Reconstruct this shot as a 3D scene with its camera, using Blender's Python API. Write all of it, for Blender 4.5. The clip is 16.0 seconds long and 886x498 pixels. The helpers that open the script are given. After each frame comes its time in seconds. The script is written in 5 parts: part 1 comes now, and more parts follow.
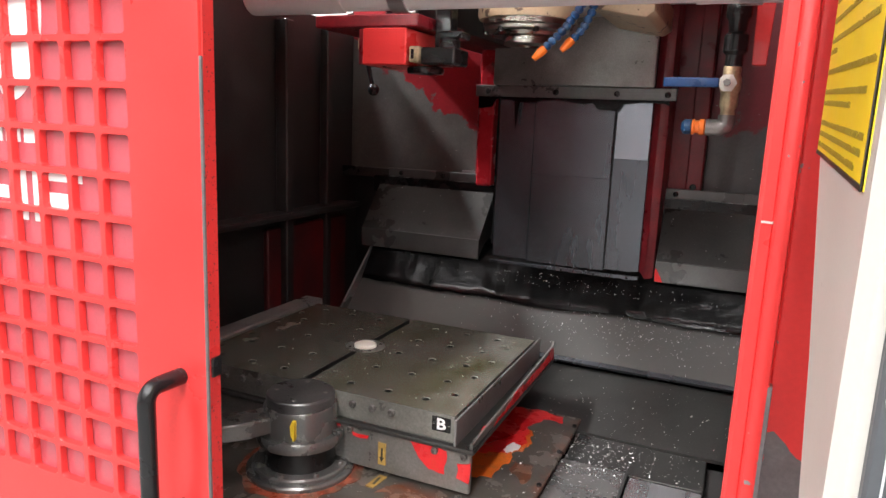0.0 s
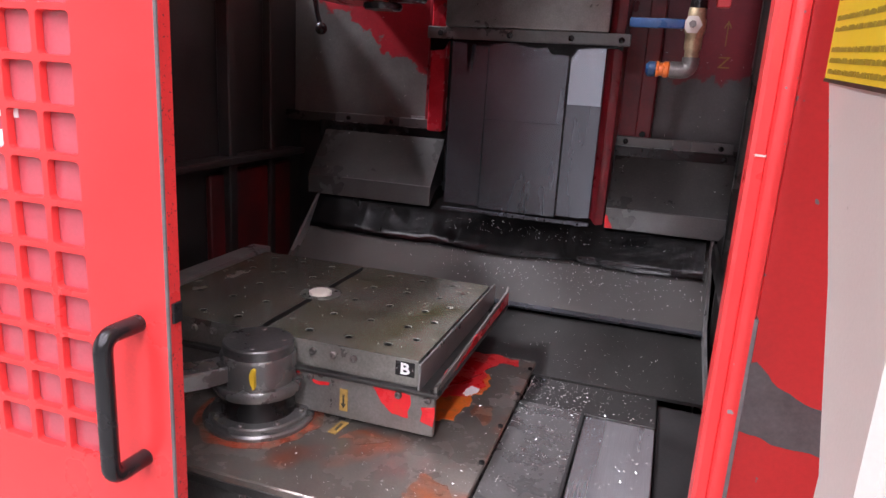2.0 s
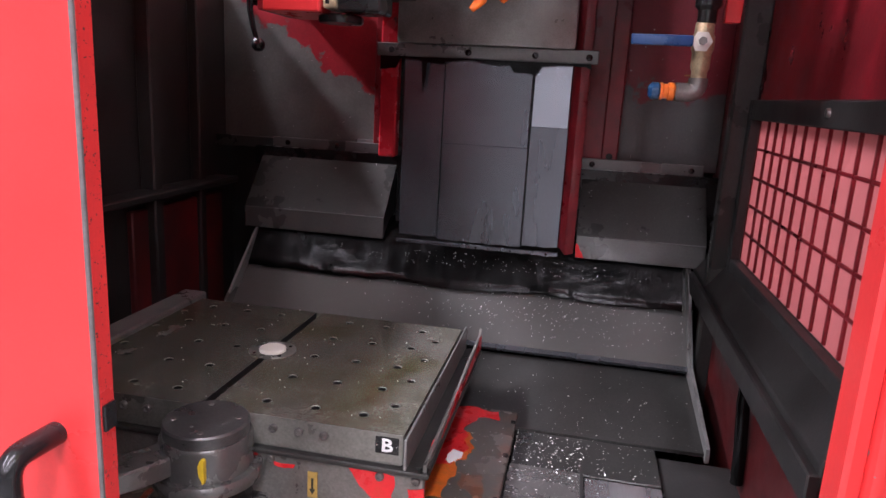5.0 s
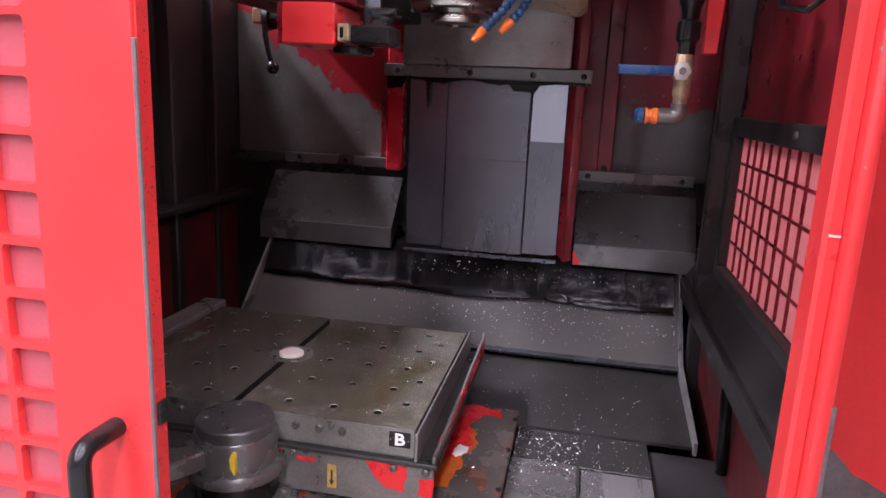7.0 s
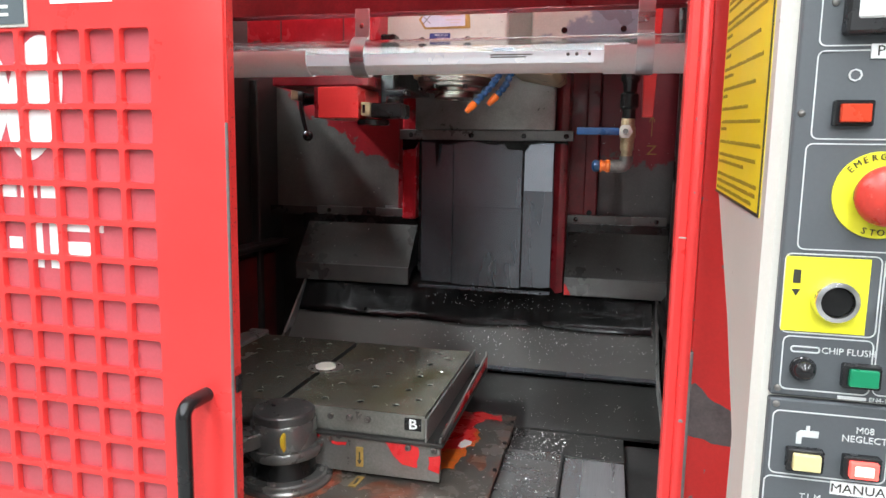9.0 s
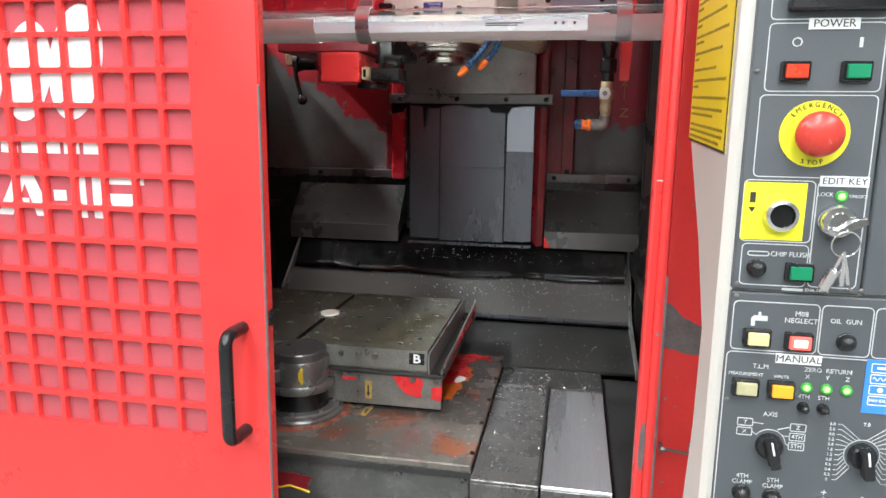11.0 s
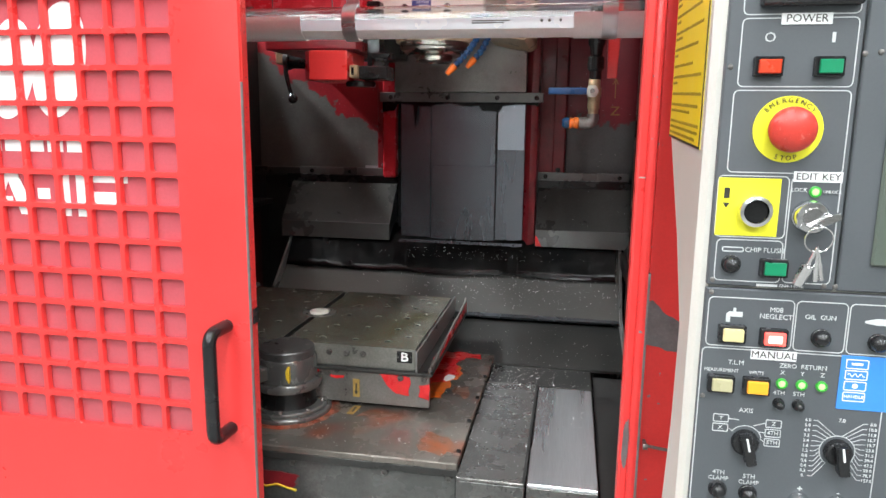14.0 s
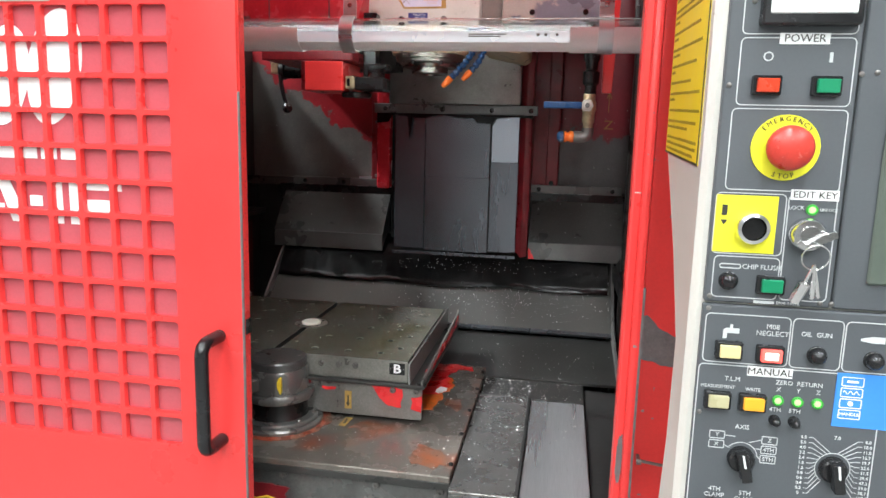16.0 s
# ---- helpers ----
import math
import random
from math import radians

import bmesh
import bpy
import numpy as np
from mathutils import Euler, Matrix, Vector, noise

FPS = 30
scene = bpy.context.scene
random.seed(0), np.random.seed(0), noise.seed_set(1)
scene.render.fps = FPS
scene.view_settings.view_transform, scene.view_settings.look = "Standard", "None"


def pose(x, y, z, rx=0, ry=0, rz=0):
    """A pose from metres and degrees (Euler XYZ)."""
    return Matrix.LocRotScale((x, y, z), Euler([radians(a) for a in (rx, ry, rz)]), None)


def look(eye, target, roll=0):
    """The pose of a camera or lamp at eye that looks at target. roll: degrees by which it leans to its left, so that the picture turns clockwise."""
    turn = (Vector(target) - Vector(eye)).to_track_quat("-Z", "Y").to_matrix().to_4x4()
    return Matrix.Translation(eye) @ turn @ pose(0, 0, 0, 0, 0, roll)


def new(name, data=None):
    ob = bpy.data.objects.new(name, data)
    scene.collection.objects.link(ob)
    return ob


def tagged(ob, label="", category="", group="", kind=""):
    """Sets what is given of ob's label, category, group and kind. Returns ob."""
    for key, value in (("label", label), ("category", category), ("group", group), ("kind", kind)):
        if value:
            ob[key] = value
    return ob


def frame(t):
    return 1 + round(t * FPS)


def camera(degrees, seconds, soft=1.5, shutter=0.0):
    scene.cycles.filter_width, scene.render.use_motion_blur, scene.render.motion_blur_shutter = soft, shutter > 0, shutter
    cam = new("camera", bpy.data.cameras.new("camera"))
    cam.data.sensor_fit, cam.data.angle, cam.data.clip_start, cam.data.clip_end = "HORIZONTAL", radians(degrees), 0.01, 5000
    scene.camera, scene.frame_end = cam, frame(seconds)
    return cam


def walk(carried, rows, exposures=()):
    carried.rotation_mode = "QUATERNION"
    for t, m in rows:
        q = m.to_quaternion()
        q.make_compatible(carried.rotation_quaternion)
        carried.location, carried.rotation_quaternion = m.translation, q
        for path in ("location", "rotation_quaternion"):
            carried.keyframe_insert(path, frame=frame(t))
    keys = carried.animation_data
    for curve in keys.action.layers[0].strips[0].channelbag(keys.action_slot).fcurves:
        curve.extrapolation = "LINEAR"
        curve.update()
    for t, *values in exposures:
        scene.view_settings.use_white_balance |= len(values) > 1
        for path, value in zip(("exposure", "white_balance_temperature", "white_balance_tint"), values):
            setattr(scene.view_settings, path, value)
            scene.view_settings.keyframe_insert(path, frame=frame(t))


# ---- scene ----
cam = camera(65.8, 16.0)
PATH = [
    (0, (0.518, -0.557, 1.417), (-0.264, 1.245, 1.044), 2.4),
    (0.5, (0.503, -0.554, 1.401), (-0.247, 1.23, 0.897), 2.5),
    (1, (0.493, -0.549, 1.405), (-0.184, 1.274, 0.94), 3.0),
    (1.5, (0.495, -0.549, 1.399), (-0.16, 1.283, 0.934), 3.3),
    (2, (0.473, -0.558, 1.398), (-0.111, 1.289, 0.9), 3.5),
    (2.5, (0.431, -0.548, 1.386), (-0.035, 1.324, 0.86), 2.2),
    (3, (0.399, -0.515, 1.391), (0.0, 1.37, 0.854), 1.3),
    (3.5, (0.381, -0.462, 1.4), (0.008, 1.446, 0.932), 2.2),
    (4, (0.361, -0.435, 1.403), (0.0, 1.485, 0.974), 3.1),
    (6.5, (0.354, -0.476, 1.417), (-0.028, 1.429, 0.942), 2.8),
    (7, (0.366, -0.518, 1.435), (-0.014, 1.396, 0.998), 2.6),
    (7.5, (0.376, -0.558, 1.448), (-0.008, 1.366, 1.056), 1.4),
    (8, (0.365, -0.596, 1.452), (0.012, 1.344, 1.122), -0.4),
    (8.5, (0.413, -0.677, 1.446), (0.044, 1.267, 1.156), 0.4),
    (9, (0.458, -0.768, 1.436), (-0.002, 1.159, 1.162), 1.0),
    (9.5, (0.445, -0.837, 1.432), (-0.012, 1.085, 1.119), 0.7),
    (10, (0.428, -0.904, 1.425), (0.033, 1.029, 1.095), 0.2),
    (12.5, (0.444, -0.905, 1.419), (0.094, 1.024, 1.022), 0.8),
    (13, (0.451, -0.904, 1.418), (0.102, 1.026, 1.029), 0.7),
    (13.5, (0.45, -0.903, 1.417), (0.095, 1.03, 1.046), 0.7),
    (14, (0.449, -0.9, 1.418), (0.092, 1.034, 1.055), 0.7),
    (14.5, (0.447, -0.899, 1.419), (0.096, 1.038, 1.065), 1.0),
    (15, (0.445, -0.899, 1.42), (0.105, 1.041, 1.071), 1.2),
    (15.5, (0.445, -0.898, 1.42), (0.11, 1.045, 1.081), 1.4),
    (16, (0.442, -0.9, 1.42), (0.111, 1.044, 1.088), 1.5),
]
walk(cam, [(t, look(eye, target, roll)) for t, eye, target, roll in PATH],
     exposures=[(0, 0.0, 6600, 13), (1, -0.03, 6350, 20), (2.5, -0.13, 6250, 26), (4, -0.16, 6200, 26), (6.3, -0.13, 6250, 26), (7.5, -0.17, 6100, 34), (8.2, -0.1, 6150, 30), (9, -0.17, 6200, 7), (16, -0.17, 6250, 6)])

# ---- world and light ----
world = bpy.data.worlds.new("workshop_air")
scene.world = world
world.use_nodes = True
world.node_tree.nodes["Background"].inputs[0].default_value = (0.95, 0.97, 1.0, 1)
world.node_tree.nodes["Background"].inputs[1].default_value = 0.05


def area_lamp(name, place, target, size_x, size_y, power, colour):
    data = bpy.data.lights.new(name, "AREA")
    data.shape, data.size, data.size_y = "RECTANGLE", size_x, size_y
    data.energy, data.color = power, colour
    ob = new(name, data)
    ob.matrix_world = look(place, target)
    return ob


LAMP_ROWS = [(-1.1, -1.3, 3.3, 54), (0.55, -1.3, 3.3, 54), (2.2, -1.3, 3.3, 48), (-1.1, -2.9, 3.3, 62), (0.55, -2.9, 3.3, 62), (2.2, -2.9, 3.3, 62),
             (-1.1, -5.2, 3.3, 60), (0.55, -5.2, 3.3, 60), (2.2, -5.2, 3.3, 60), (0.55, -8.6, 3.3, 130), (2.0, 0.9, 3.3, 150), (-2.0, 1.05, 3.3, 350)]
for lx, ly, lz, power in LAMP_ROWS:
    area_lamp("workshop_lamp", (lx, ly, lz - 0.09), (lx, ly + 0.001, 0), 0.25, 1.5, power, (0.985, 0.99, 1.0))

# the machine's own lamp, shining backwards and down from its reflector
area_lamp("machine_lamp_light", (0.205, 0.351, 1.592), (0.205, 0.351 + 0.45, 1.592 - 0.75), 0.46, 0.016, 1.6, (0.95, 0.99, 1.0))

# ---- materials ----


def surf(name, col, rough=0.5, metal=0.0, var=0.12, scale=18.0, bump=0.05, fine=260.0, col2=None, cover=0.5, size=9.0, soft=0.03,
         rough2=None, metal2=None, stretch=(1, 1, 1), speck=None, rough_var=0.12, coat=0.0, limit=None):
    """A worn surface: base colour with slow and fine variation, an optional second coat that shows in patches, and fine relief."""
    m = bpy.data.materials.new(name)
    m.use_nodes = True
    nt = m.node_tree
    n, link = nt.nodes, nt.links.new
    b = n["Principled BSDF"]
    tc = n.new("ShaderNodeTexCoord")
    mp = n.new("ShaderNodeMapping")
    mp.inputs["Scale"].default_value = stretch
    link(tc.outputs["Object"], mp.inputs["Vector"])

    def noise_tex(s, detail, rough_n=0.6, vec=mp.outputs["Vector"]):
        t = n.new("ShaderNodeTexNoise")
        t.inputs["Scale"].default_value, t.inputs["Detail"].default_value, t.inputs["Roughness"].default_value = s, detail, rough_n
        link(vec, t.inputs["Vector"])
        return t

    def mixed(fac, a, c, blend="MIX"):
        x = n.new("ShaderNodeMix")
        x.data_type, x.blend_type = "RGBA", blend
        for sock, v in ((x.inputs[0], fac), (x.inputs[6], a), (x.inputs[7], c)):
            if hasattr(v, "links"):
                link(v, sock)
            else:
                sock.default_value = v
        return x.outputs[2]

    def ramp(src, lo, hi, a=0.0, c=1.0):
        r = n.new("ShaderNodeMapRange")
        link(src, r.inputs[0])
        for k, v in zip((1, 2, 3, 4), (lo, hi, a, c)):
            r.inputs[k].default_value = v
        return r.outputs[0]

    slow, fast = noise_tex(scale, 5), noise_tex(fine, 3)
    tone = ramp(slow.outputs["Fac"], 0.3, 0.7, 1 - var, 1 + var)
    grain = ramp(fast.outputs["Fac"], 0.3, 0.7, 1 - var * 0.5, 1 + var * 0.5)
    mul = n.new("ShaderNodeMath")
    mul.operation = "MULTIPLY"
    link(tone, mul.inputs[0]), link(grain, mul.inputs[1])
    grey = n.new("ShaderNodeCombineColor")
    for k in range(3):
        link(mul.outputs[0], grey.inputs[k])
    base, rough_out = (*col, 1), None
    mask = None
    if col2:
        patch = noise_tex(size, 6, 0.62, tc.outputs["Object"])
        mask = ramp(patch.outputs["Fac"], 1 - cover - soft, 1 - cover + soft)
        if limit:
            axis, tilt, lo, hi = limit
            sep = n.new("ShaderNodeSeparateXYZ")
            link(tc.outputs["Object"], sep.inputs[0])
            bend = n.new("ShaderNodeMath")
            bend.operation = "MULTIPLY_ADD"
            link(patch.outputs["Fac"], bend.inputs[0])
            bend.inputs[1].default_value = 0.25
            link(sep.outputs[axis], bend.inputs[2])
            lean = n.new("ShaderNodeMath")
            lean.operation = "MULTIPLY_ADD"
            link(sep.outputs[0], lean.inputs[0])
            lean.inputs[1].default_value = tilt
            link(bend.outputs[0], lean.inputs[2])
            mask = ramp(lean.outputs[0], lo, hi)
        base = mixed(mask, base, (*col2, 1))
    if speck:
        sp = noise_tex(speck[1], 2, 0.5, tc.outputs["Object"])
        base = mixed(ramp(sp.outputs["Fac"], speck[2], speck[2] + (speck[3] if len(speck) > 3 else 0.03)), base, (*speck[0], 1))
    link(mixed(1.0, base, grey.outputs[0], "MULTIPLY"), b.inputs["Base Color"])
    r0 = ramp(slow.outputs["Fac"], 0.3, 0.7, max(0.04, rough - rough_var), min(1, rough + rough_var))
    if mask is not None and rough2 is not None:
        x = n.new("ShaderNodeMix")
        link(mask, x.inputs[0]), link(r0, x.inputs[2])
        x.inputs[3].default_value = rough2
        r0 = x.outputs[0]
    link(r0, b.inputs["Roughness"])
    if mask is not None and metal2 is not None:
        link(ramp(mask, 0, 1, metal, metal2), b.inputs["Metallic"])
    else:
        b.inputs["Metallic"].default_value = metal
    b.inputs["Coat Weight"].default_value = coat
    if bump:
        bp = n.new("ShaderNodeBump")
        bp.inputs["Strength"].default_value, bp.inputs["Distance"].default_value = bump, 0.002
        link(fast.outputs["Fac"], bp.inputs["Height"])
        link(bp.outputs[0], b.inputs["Normal"])
    return m


def glow(name, col, strength, body=None):
    m = bpy.data.materials.new(name)
    m.use_nodes = True
    b = m.node_tree.nodes["Principled BSDF"]
    b.inputs["Base Color"].default_value = (*(body or col), 1)
    b.inputs["Roughness"].default_value = 0.3
    b.inputs["Emission Color"].default_value = (*col, 1)
    b.inputs["Emission Strength"].default_value = strength
    return m


def clear(name, col, rough, ior=1.45, trans=1.0):
    m = surf(name, col, rough, 0.0, 0.04, 12.0, 0.0, rough_var=0.02)
    b = m.node_tree.nodes["Principled BSDF"]
    b.inputs["Transmission Weight"].default_value = trans
    b.inputs["IOR"].default_value = ior
    return m


RED = (0.74, 0.044, 0.042)
M_red = surf("red_paint", RED, 0.3, 0, 0.06, 7, 0.04, coat=0.15, rough_var=0.06)
# Oily inner copy of the red, darkened in colour for the dim enclosure.
M_red_in = surf("darkened_oily_red_paint", (0.24, 0.012, 0.020), 0.35, 0, 0.3, 14, 0.08, col2=(0.09, 0.011, 0.012), cover=0.45, size=6, soft=0.2)
M_red_chip = surf("chipped_red_edge", RED, 0.34, 0, 0.08, 9, 0.05, speck=((0.05, 0.03, 0.03), 330.0, 0.66))
M_red_panel = surf("red_paint_with_small_chips", RED, 0.34, 0, 0.07, 7, 0.05, coat=0.1, rough_var=0.06, speck=((0.24, 0.21, 0.21), 90.0, 0.715, 0.015))
M_bare = surf("bare_primer", (0.17, 0.16, 0.162), 0.42, 0.3, 0.22, 40, 0.08)
M_peel = surf("peeled_red_panel", (0.135, 0.135, 0.125), 0.42, 0.35, 0.2, 10, 0.1, col2=(0.27, 0.012, 0.019), size=14, limit=(2, 0.6, 0.355, 0.364), rough2=0.35, metal2=0.0)
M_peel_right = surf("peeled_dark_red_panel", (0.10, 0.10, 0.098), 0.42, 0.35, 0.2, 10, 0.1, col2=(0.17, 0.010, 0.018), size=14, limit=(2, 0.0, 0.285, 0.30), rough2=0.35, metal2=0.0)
M_steel = surf("oily_sheet_steel", (0.050, 0.050, 0.047), 0.32, 0.5, 0.3, 7, 0.06, speck=((0.35, 0.35, 0.33), 420.0, 0.75))
M_plate = surf("ground_steel_plate", (0.27, 0.27, 0.258), 0.34, 0.5, 0.28, 9, 0.08, fine=420, speck=((0.17, 0.17, 0.16), 14.0, 0.56, 0.25))
M_stained = surf("stained_saddle_steel", (0.155, 0.157, 0.15), 0.3, 0.5, 0.35, 8, 0.1, col2=(0.07, 0.07, 0.066), cover=0.45, size=7, soft=0.15, speck=((0.40, 0.40, 0.38), 200.0, 0.74))
M_guard = surf("oily_guard_steel", (0.135, 0.137, 0.132), 0.32, 0.55, 0.2, 9, 0.06, fine=360)
M_bright = surf("polished_way_cover", (0.175, 0.188, 0.212), 0.26, 0.85, 0.10, 3, 0.02, fine=300, stretch=(3, 3, 0.6), rough_var=0.03)
# Lighter, bluer steel: the strip's upper reflection is put into the colour.
M_strip_reflection = surf("polished_strip_reflection", (0.46, 0.49, 0.56), 0.20, 0.95, 0.12, 4, 0.03, fine=300, stretch=(5, 5, 0.4), rough_var=0.06)
M_red_wet = surf("wet_red_paint", (0.38, 0.014, 0.022), 0.25, 0, 0.2, 16, 0.06, col2=(0.10, 0.05, 0.045), cover=0.34, size=22, soft=0.03)
M_flat_bright = surf("brushed_floor_cover", (0.72, 0.735, 0.76), 0.30, 0.95, 0.12, 4, 0.02, fine=200, stretch=(5, 0.12, 1), rough_var=0.06)
brushed = M_flat_bright.node_tree
grain_way = brushed.nodes.new("ShaderNodeTangent")
grain_way.direction_type, grain_way.axis = "RADIAL", "X"
brushed.nodes["Principled BSDF"].inputs["Anisotropic"].default_value = 0.85
brushed.links.new(grain_way.outputs[0], brushed.nodes["Principled BSDF"].inputs["Tangent"])
M_dark = surf("dark_oily_steel", (0.035, 0.034, 0.033), 0.45, 0.4, 0.3, 8, 0.1)
M_pallet = surf("ground_pallet_steel", (0.25, 0.243, 0.205), 0.24, 0.6, 0.35, 9, 0.12, col2=(0.10, 0.092, 0.045), cover=0.43, size=8, soft=0.12, rough2=0.18, coat=0.25, speck=((0.48, 0.47, 0.42), 300.0, 0.72))
M_pallet_side = surf("pallet_edge_steel", (0.23, 0.228, 0.205), 0.32, 0.55, 0.3, 14, 0.1)
M_cast = surf("machined_cast_iron", (0.165, 0.162, 0.155), 0.28, 0.65, 0.2, 16, 0.1)
M_castdark = surf("blackened_steel", (0.03, 0.03, 0.03), 0.25, 0.7, 0.2, 12, 0.05)
M_apron = surf("worn_red_apron", (0.21, 0.205, 0.19), 0.36, 0.5, 0.3, 14, 0.1, col2=(0.55, 0.022, 0.028), cover=0.36, size=11, soft=0.008, rough2=0.3, metal2=0.0)
M_base = surf("worn_saddle_top", (0.165, 0.148, 0.128), 0.24, 0.45, 0.28, 10, 0.1, col2=(0.42, 0.09, 0.025), size=13, rough2=0.28, metal2=0.1, limit=(0, 0.0, 0.49, 0.63), speck=((0.30, 0.08, 0.035), 8.0, 0.55, 0.2))
M_rust = surf("orange_rust_stain", (0.62, 0.13, 0.014), 0.36, 0.05, 0.2, 30, 0.1, col2=(0.34, 0.13, 0.06), cover=0.36, size=40, soft=0.12)
M_ruststain = surf("thin_rust_stain", (0.25, 0.075, 0.03), 0.3, 0.2, 0.3, 30, 0.1, col2=(0.15, 0.10, 0.075), cover=0.5, size=34, soft=0.2)
M_basered = surf("bright_red_splash", (0.68, 0.022, 0.026), 0.28, 0, 0.1, 20, 0.08, col2=(0.60, 0.07, 0.03), cover=0.3, size=22, soft=0.05)
M_black = surf("black_plastic", (0.012, 0.012, 0.013), 0.22, 0, 0.1, 30, 0.02)
M_rubber = surf("wet_black_rubber", (0.002, 0.002, 0.002), 0.2, 0, 0.3, 16, 0.5, fine=34, rough_var=0.08)
M_rubber.node_tree.nodes["Principled BSDF"].inputs["Specular IOR Level"].default_value = 0.2
M_cream = surf("cream_paint", (0.67, 0.645, 0.58), 0.36, 0, 0.06, 12, 0.05, speck=((0.25, 0.22, 0.17), 60.0, 0.71))
M_cream_old = surf("chipped_yellowed_cream", (0.64, 0.53, 0.34), 0.4, 0, 0.12, 12, 0.08, col2=(0.12, 0.08, 0.055), cover=0.375, size=30, soft=0.012, rough2=0.5)
M_headgrey = surf("head_cover_grey", (0.20, 0.22, 0.26), 0.34, 0.3, 0.12, 8, 0.06, col2=(0.44, 0.42, 0.37), size=16, limit=(2, -0.857, 0.050, 0.062), rough2=0.38)
M_nose = surf("spindle_steel", (0.34, 0.325, 0.285), 0.3, 1.0, 0.15, 10, 0.04, stretch=(1, 1, 8))
M_beige = surf("pendant_beige", (0.56, 0.545, 0.495), 0.42, 0, 0.04, 8, 0.08, fine=420, speck=((0.30, 0.27, 0.22), 70.0, 0.76))
M_panel = surf("panel_grey", (0.080, 0.088, 0.096), 0.5, 0, 0.05, 10, 0.05, fine=500)
M_white = surf("white_print", (0.80, 0.81, 0.80), 0.5, 0, 0.03, 20, 0)
M_print = surf("pale_panel_print", (0.55, 0.57, 0.57), 0.5, 0, 0.03, 20, 0)
M_slope = surf("oily_slanted_sheet", (0.150, 0.150, 0.142), 0.26, 0.5, 0.08, 4, 0.04, rough_var=0.03, stretch=(0.4, 1, 1), speck=((0.5, 0.5, 0.48), 520.0, 0.73))
M_cap_dark = surf("scratched_dark_cap", (0.10, 0.10, 0.098), 0.35, 0.6, 0.3, 22, 0.12)
M_ink = surf("black_print", (0.03, 0.028, 0.02), 0.5, 0, 0.03, 20, 0)
M_smallprint = surf("fine_print", (0.27, 0.20, 0.012), 0.5, 0, 0.1, 300, 0)
# Darker copy of the oily red: the low panels' shade is in the colour.
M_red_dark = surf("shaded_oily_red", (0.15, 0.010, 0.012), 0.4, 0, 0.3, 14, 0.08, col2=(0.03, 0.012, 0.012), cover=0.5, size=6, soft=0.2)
M_rustring = surf("rusty_red_ring", (0.34, 0.065, 0.03), 0.25, 0.2, 0.3, 40, 0.1, col2=(0.16, 0.10, 0.07), cover=0.5, size=30, soft=0.1)
M_yellow = surf("yellow_label", (0.80, 0.64, 0.02), 0.4, 0, 0.04, 10, 0.02)
M_lemon = surf("lemon_plate", (0.78, 0.74, 0.03), 0.38, 0, 0.04, 10, 0.02)
M_mark = surf("yellow_paint_mark", (0.72, 0.50, 0.03), 0.45, 0, 0.15, 40, 0.1)
M_dullmark = surf("faded_yellow_mark", (0.26, 0.17, 0.03), 0.5, 0, 0.2, 60, 0.05)
M_estop = surf("red_plastic", (0.50, 0.032, 0.024), 0.34, 0, 0.12, 20, 0.03)
M_mushroom = surf("scuffed_red_plastic", (0.52, 0.040, 0.026), 0.36, 0, 0.15, 60, 0.05, col2=(0.60, 0.16, 0.13), cover=0.36, size=150, soft=0.05)
M_chrome = surf("chrome", (0.72, 0.72, 0.72), 0.16, 1.0, 0.06, 20, 0.02, rough_var=0.05)
M_alu = surf("aluminium", (0.62, 0.62, 0.63), 0.34, 0.85, 0.08, 12, 0.03, stretch=(0.2, 6, 6))
M_lampwhite = surf("lamp_reflector", (0.93, 0.94, 0.97), 0.22, 0.45, 0.03, 6, 0)
M_lampwhite.node_tree.nodes["Principled BSDF"].inputs["Emission Color"].default_value = (0.90, 0.94, 1.0, 1)
M_lampwhite.node_tree.nodes["Principled BSDF"].inputs["Emission Strength"].default_value = 0.36
M_lampcap = surf("lamp_end_cap", (0.86, 0.86, 0.85), 0.35, 0.0, 0.05, 12, 0)
M_blue = surf("blue_plastic", (0.012, 0.055, 0.17), 0.3, 0, 0.1, 30, 0.03)
M_bluehose = surf("blue_hose_plastic", (0.006, 0.055, 0.15), 0.3, 0, 0.12, 40, 0.03)
M_bluepanel = surf("blue_panel_print", (0.05, 0.24, 0.68), 0.45, 0, 0.04, 20, 0)
M_orange = surf("orange_plastic", (0.86, 0.19, 0.015), 0.35, 0, 0.08, 40, 0.02)
M_brass = surf("dirty_brass", (0.45, 0.36, 0.22), 0.4, 0.6, 0.35, 60, 0.2)
M_galv = surf("dull_pipe_metal", (0.20, 0.19, 0.18), 0.4, 0.8, 0.25, 40, 0.15)
M_green = surf("green_lens", (0.01, 0.20, 0.09), 0.25, 0, 0.05, 20, 0)
M_redlens = surf("red_lens", (0.50, 0.045, 0.015), 0.25, 0, 0.05, 20, 0)
M_ivory = surf("ivory_lens", (0.66, 0.57, 0.28), 0.28, 0, 0.06, 20, 0)
M_olive = surf("dull_ivory_lens", (0.42, 0.39, 0.23), 0.28, 0, 0.06, 20, 0)
M_amber = glow("lit_amber_lens", (1.0, 0.42, 0.02), 0.35, (0.75, 0.32, 0.02))
M_litred = glow("lit_red_lens", (1.0, 0.10, 0.08), 1.4, (0.8, 0.1, 0.08))
M_litcore = glow("lit_red_core", (1.0, 0.62, 0.55), 1.6)
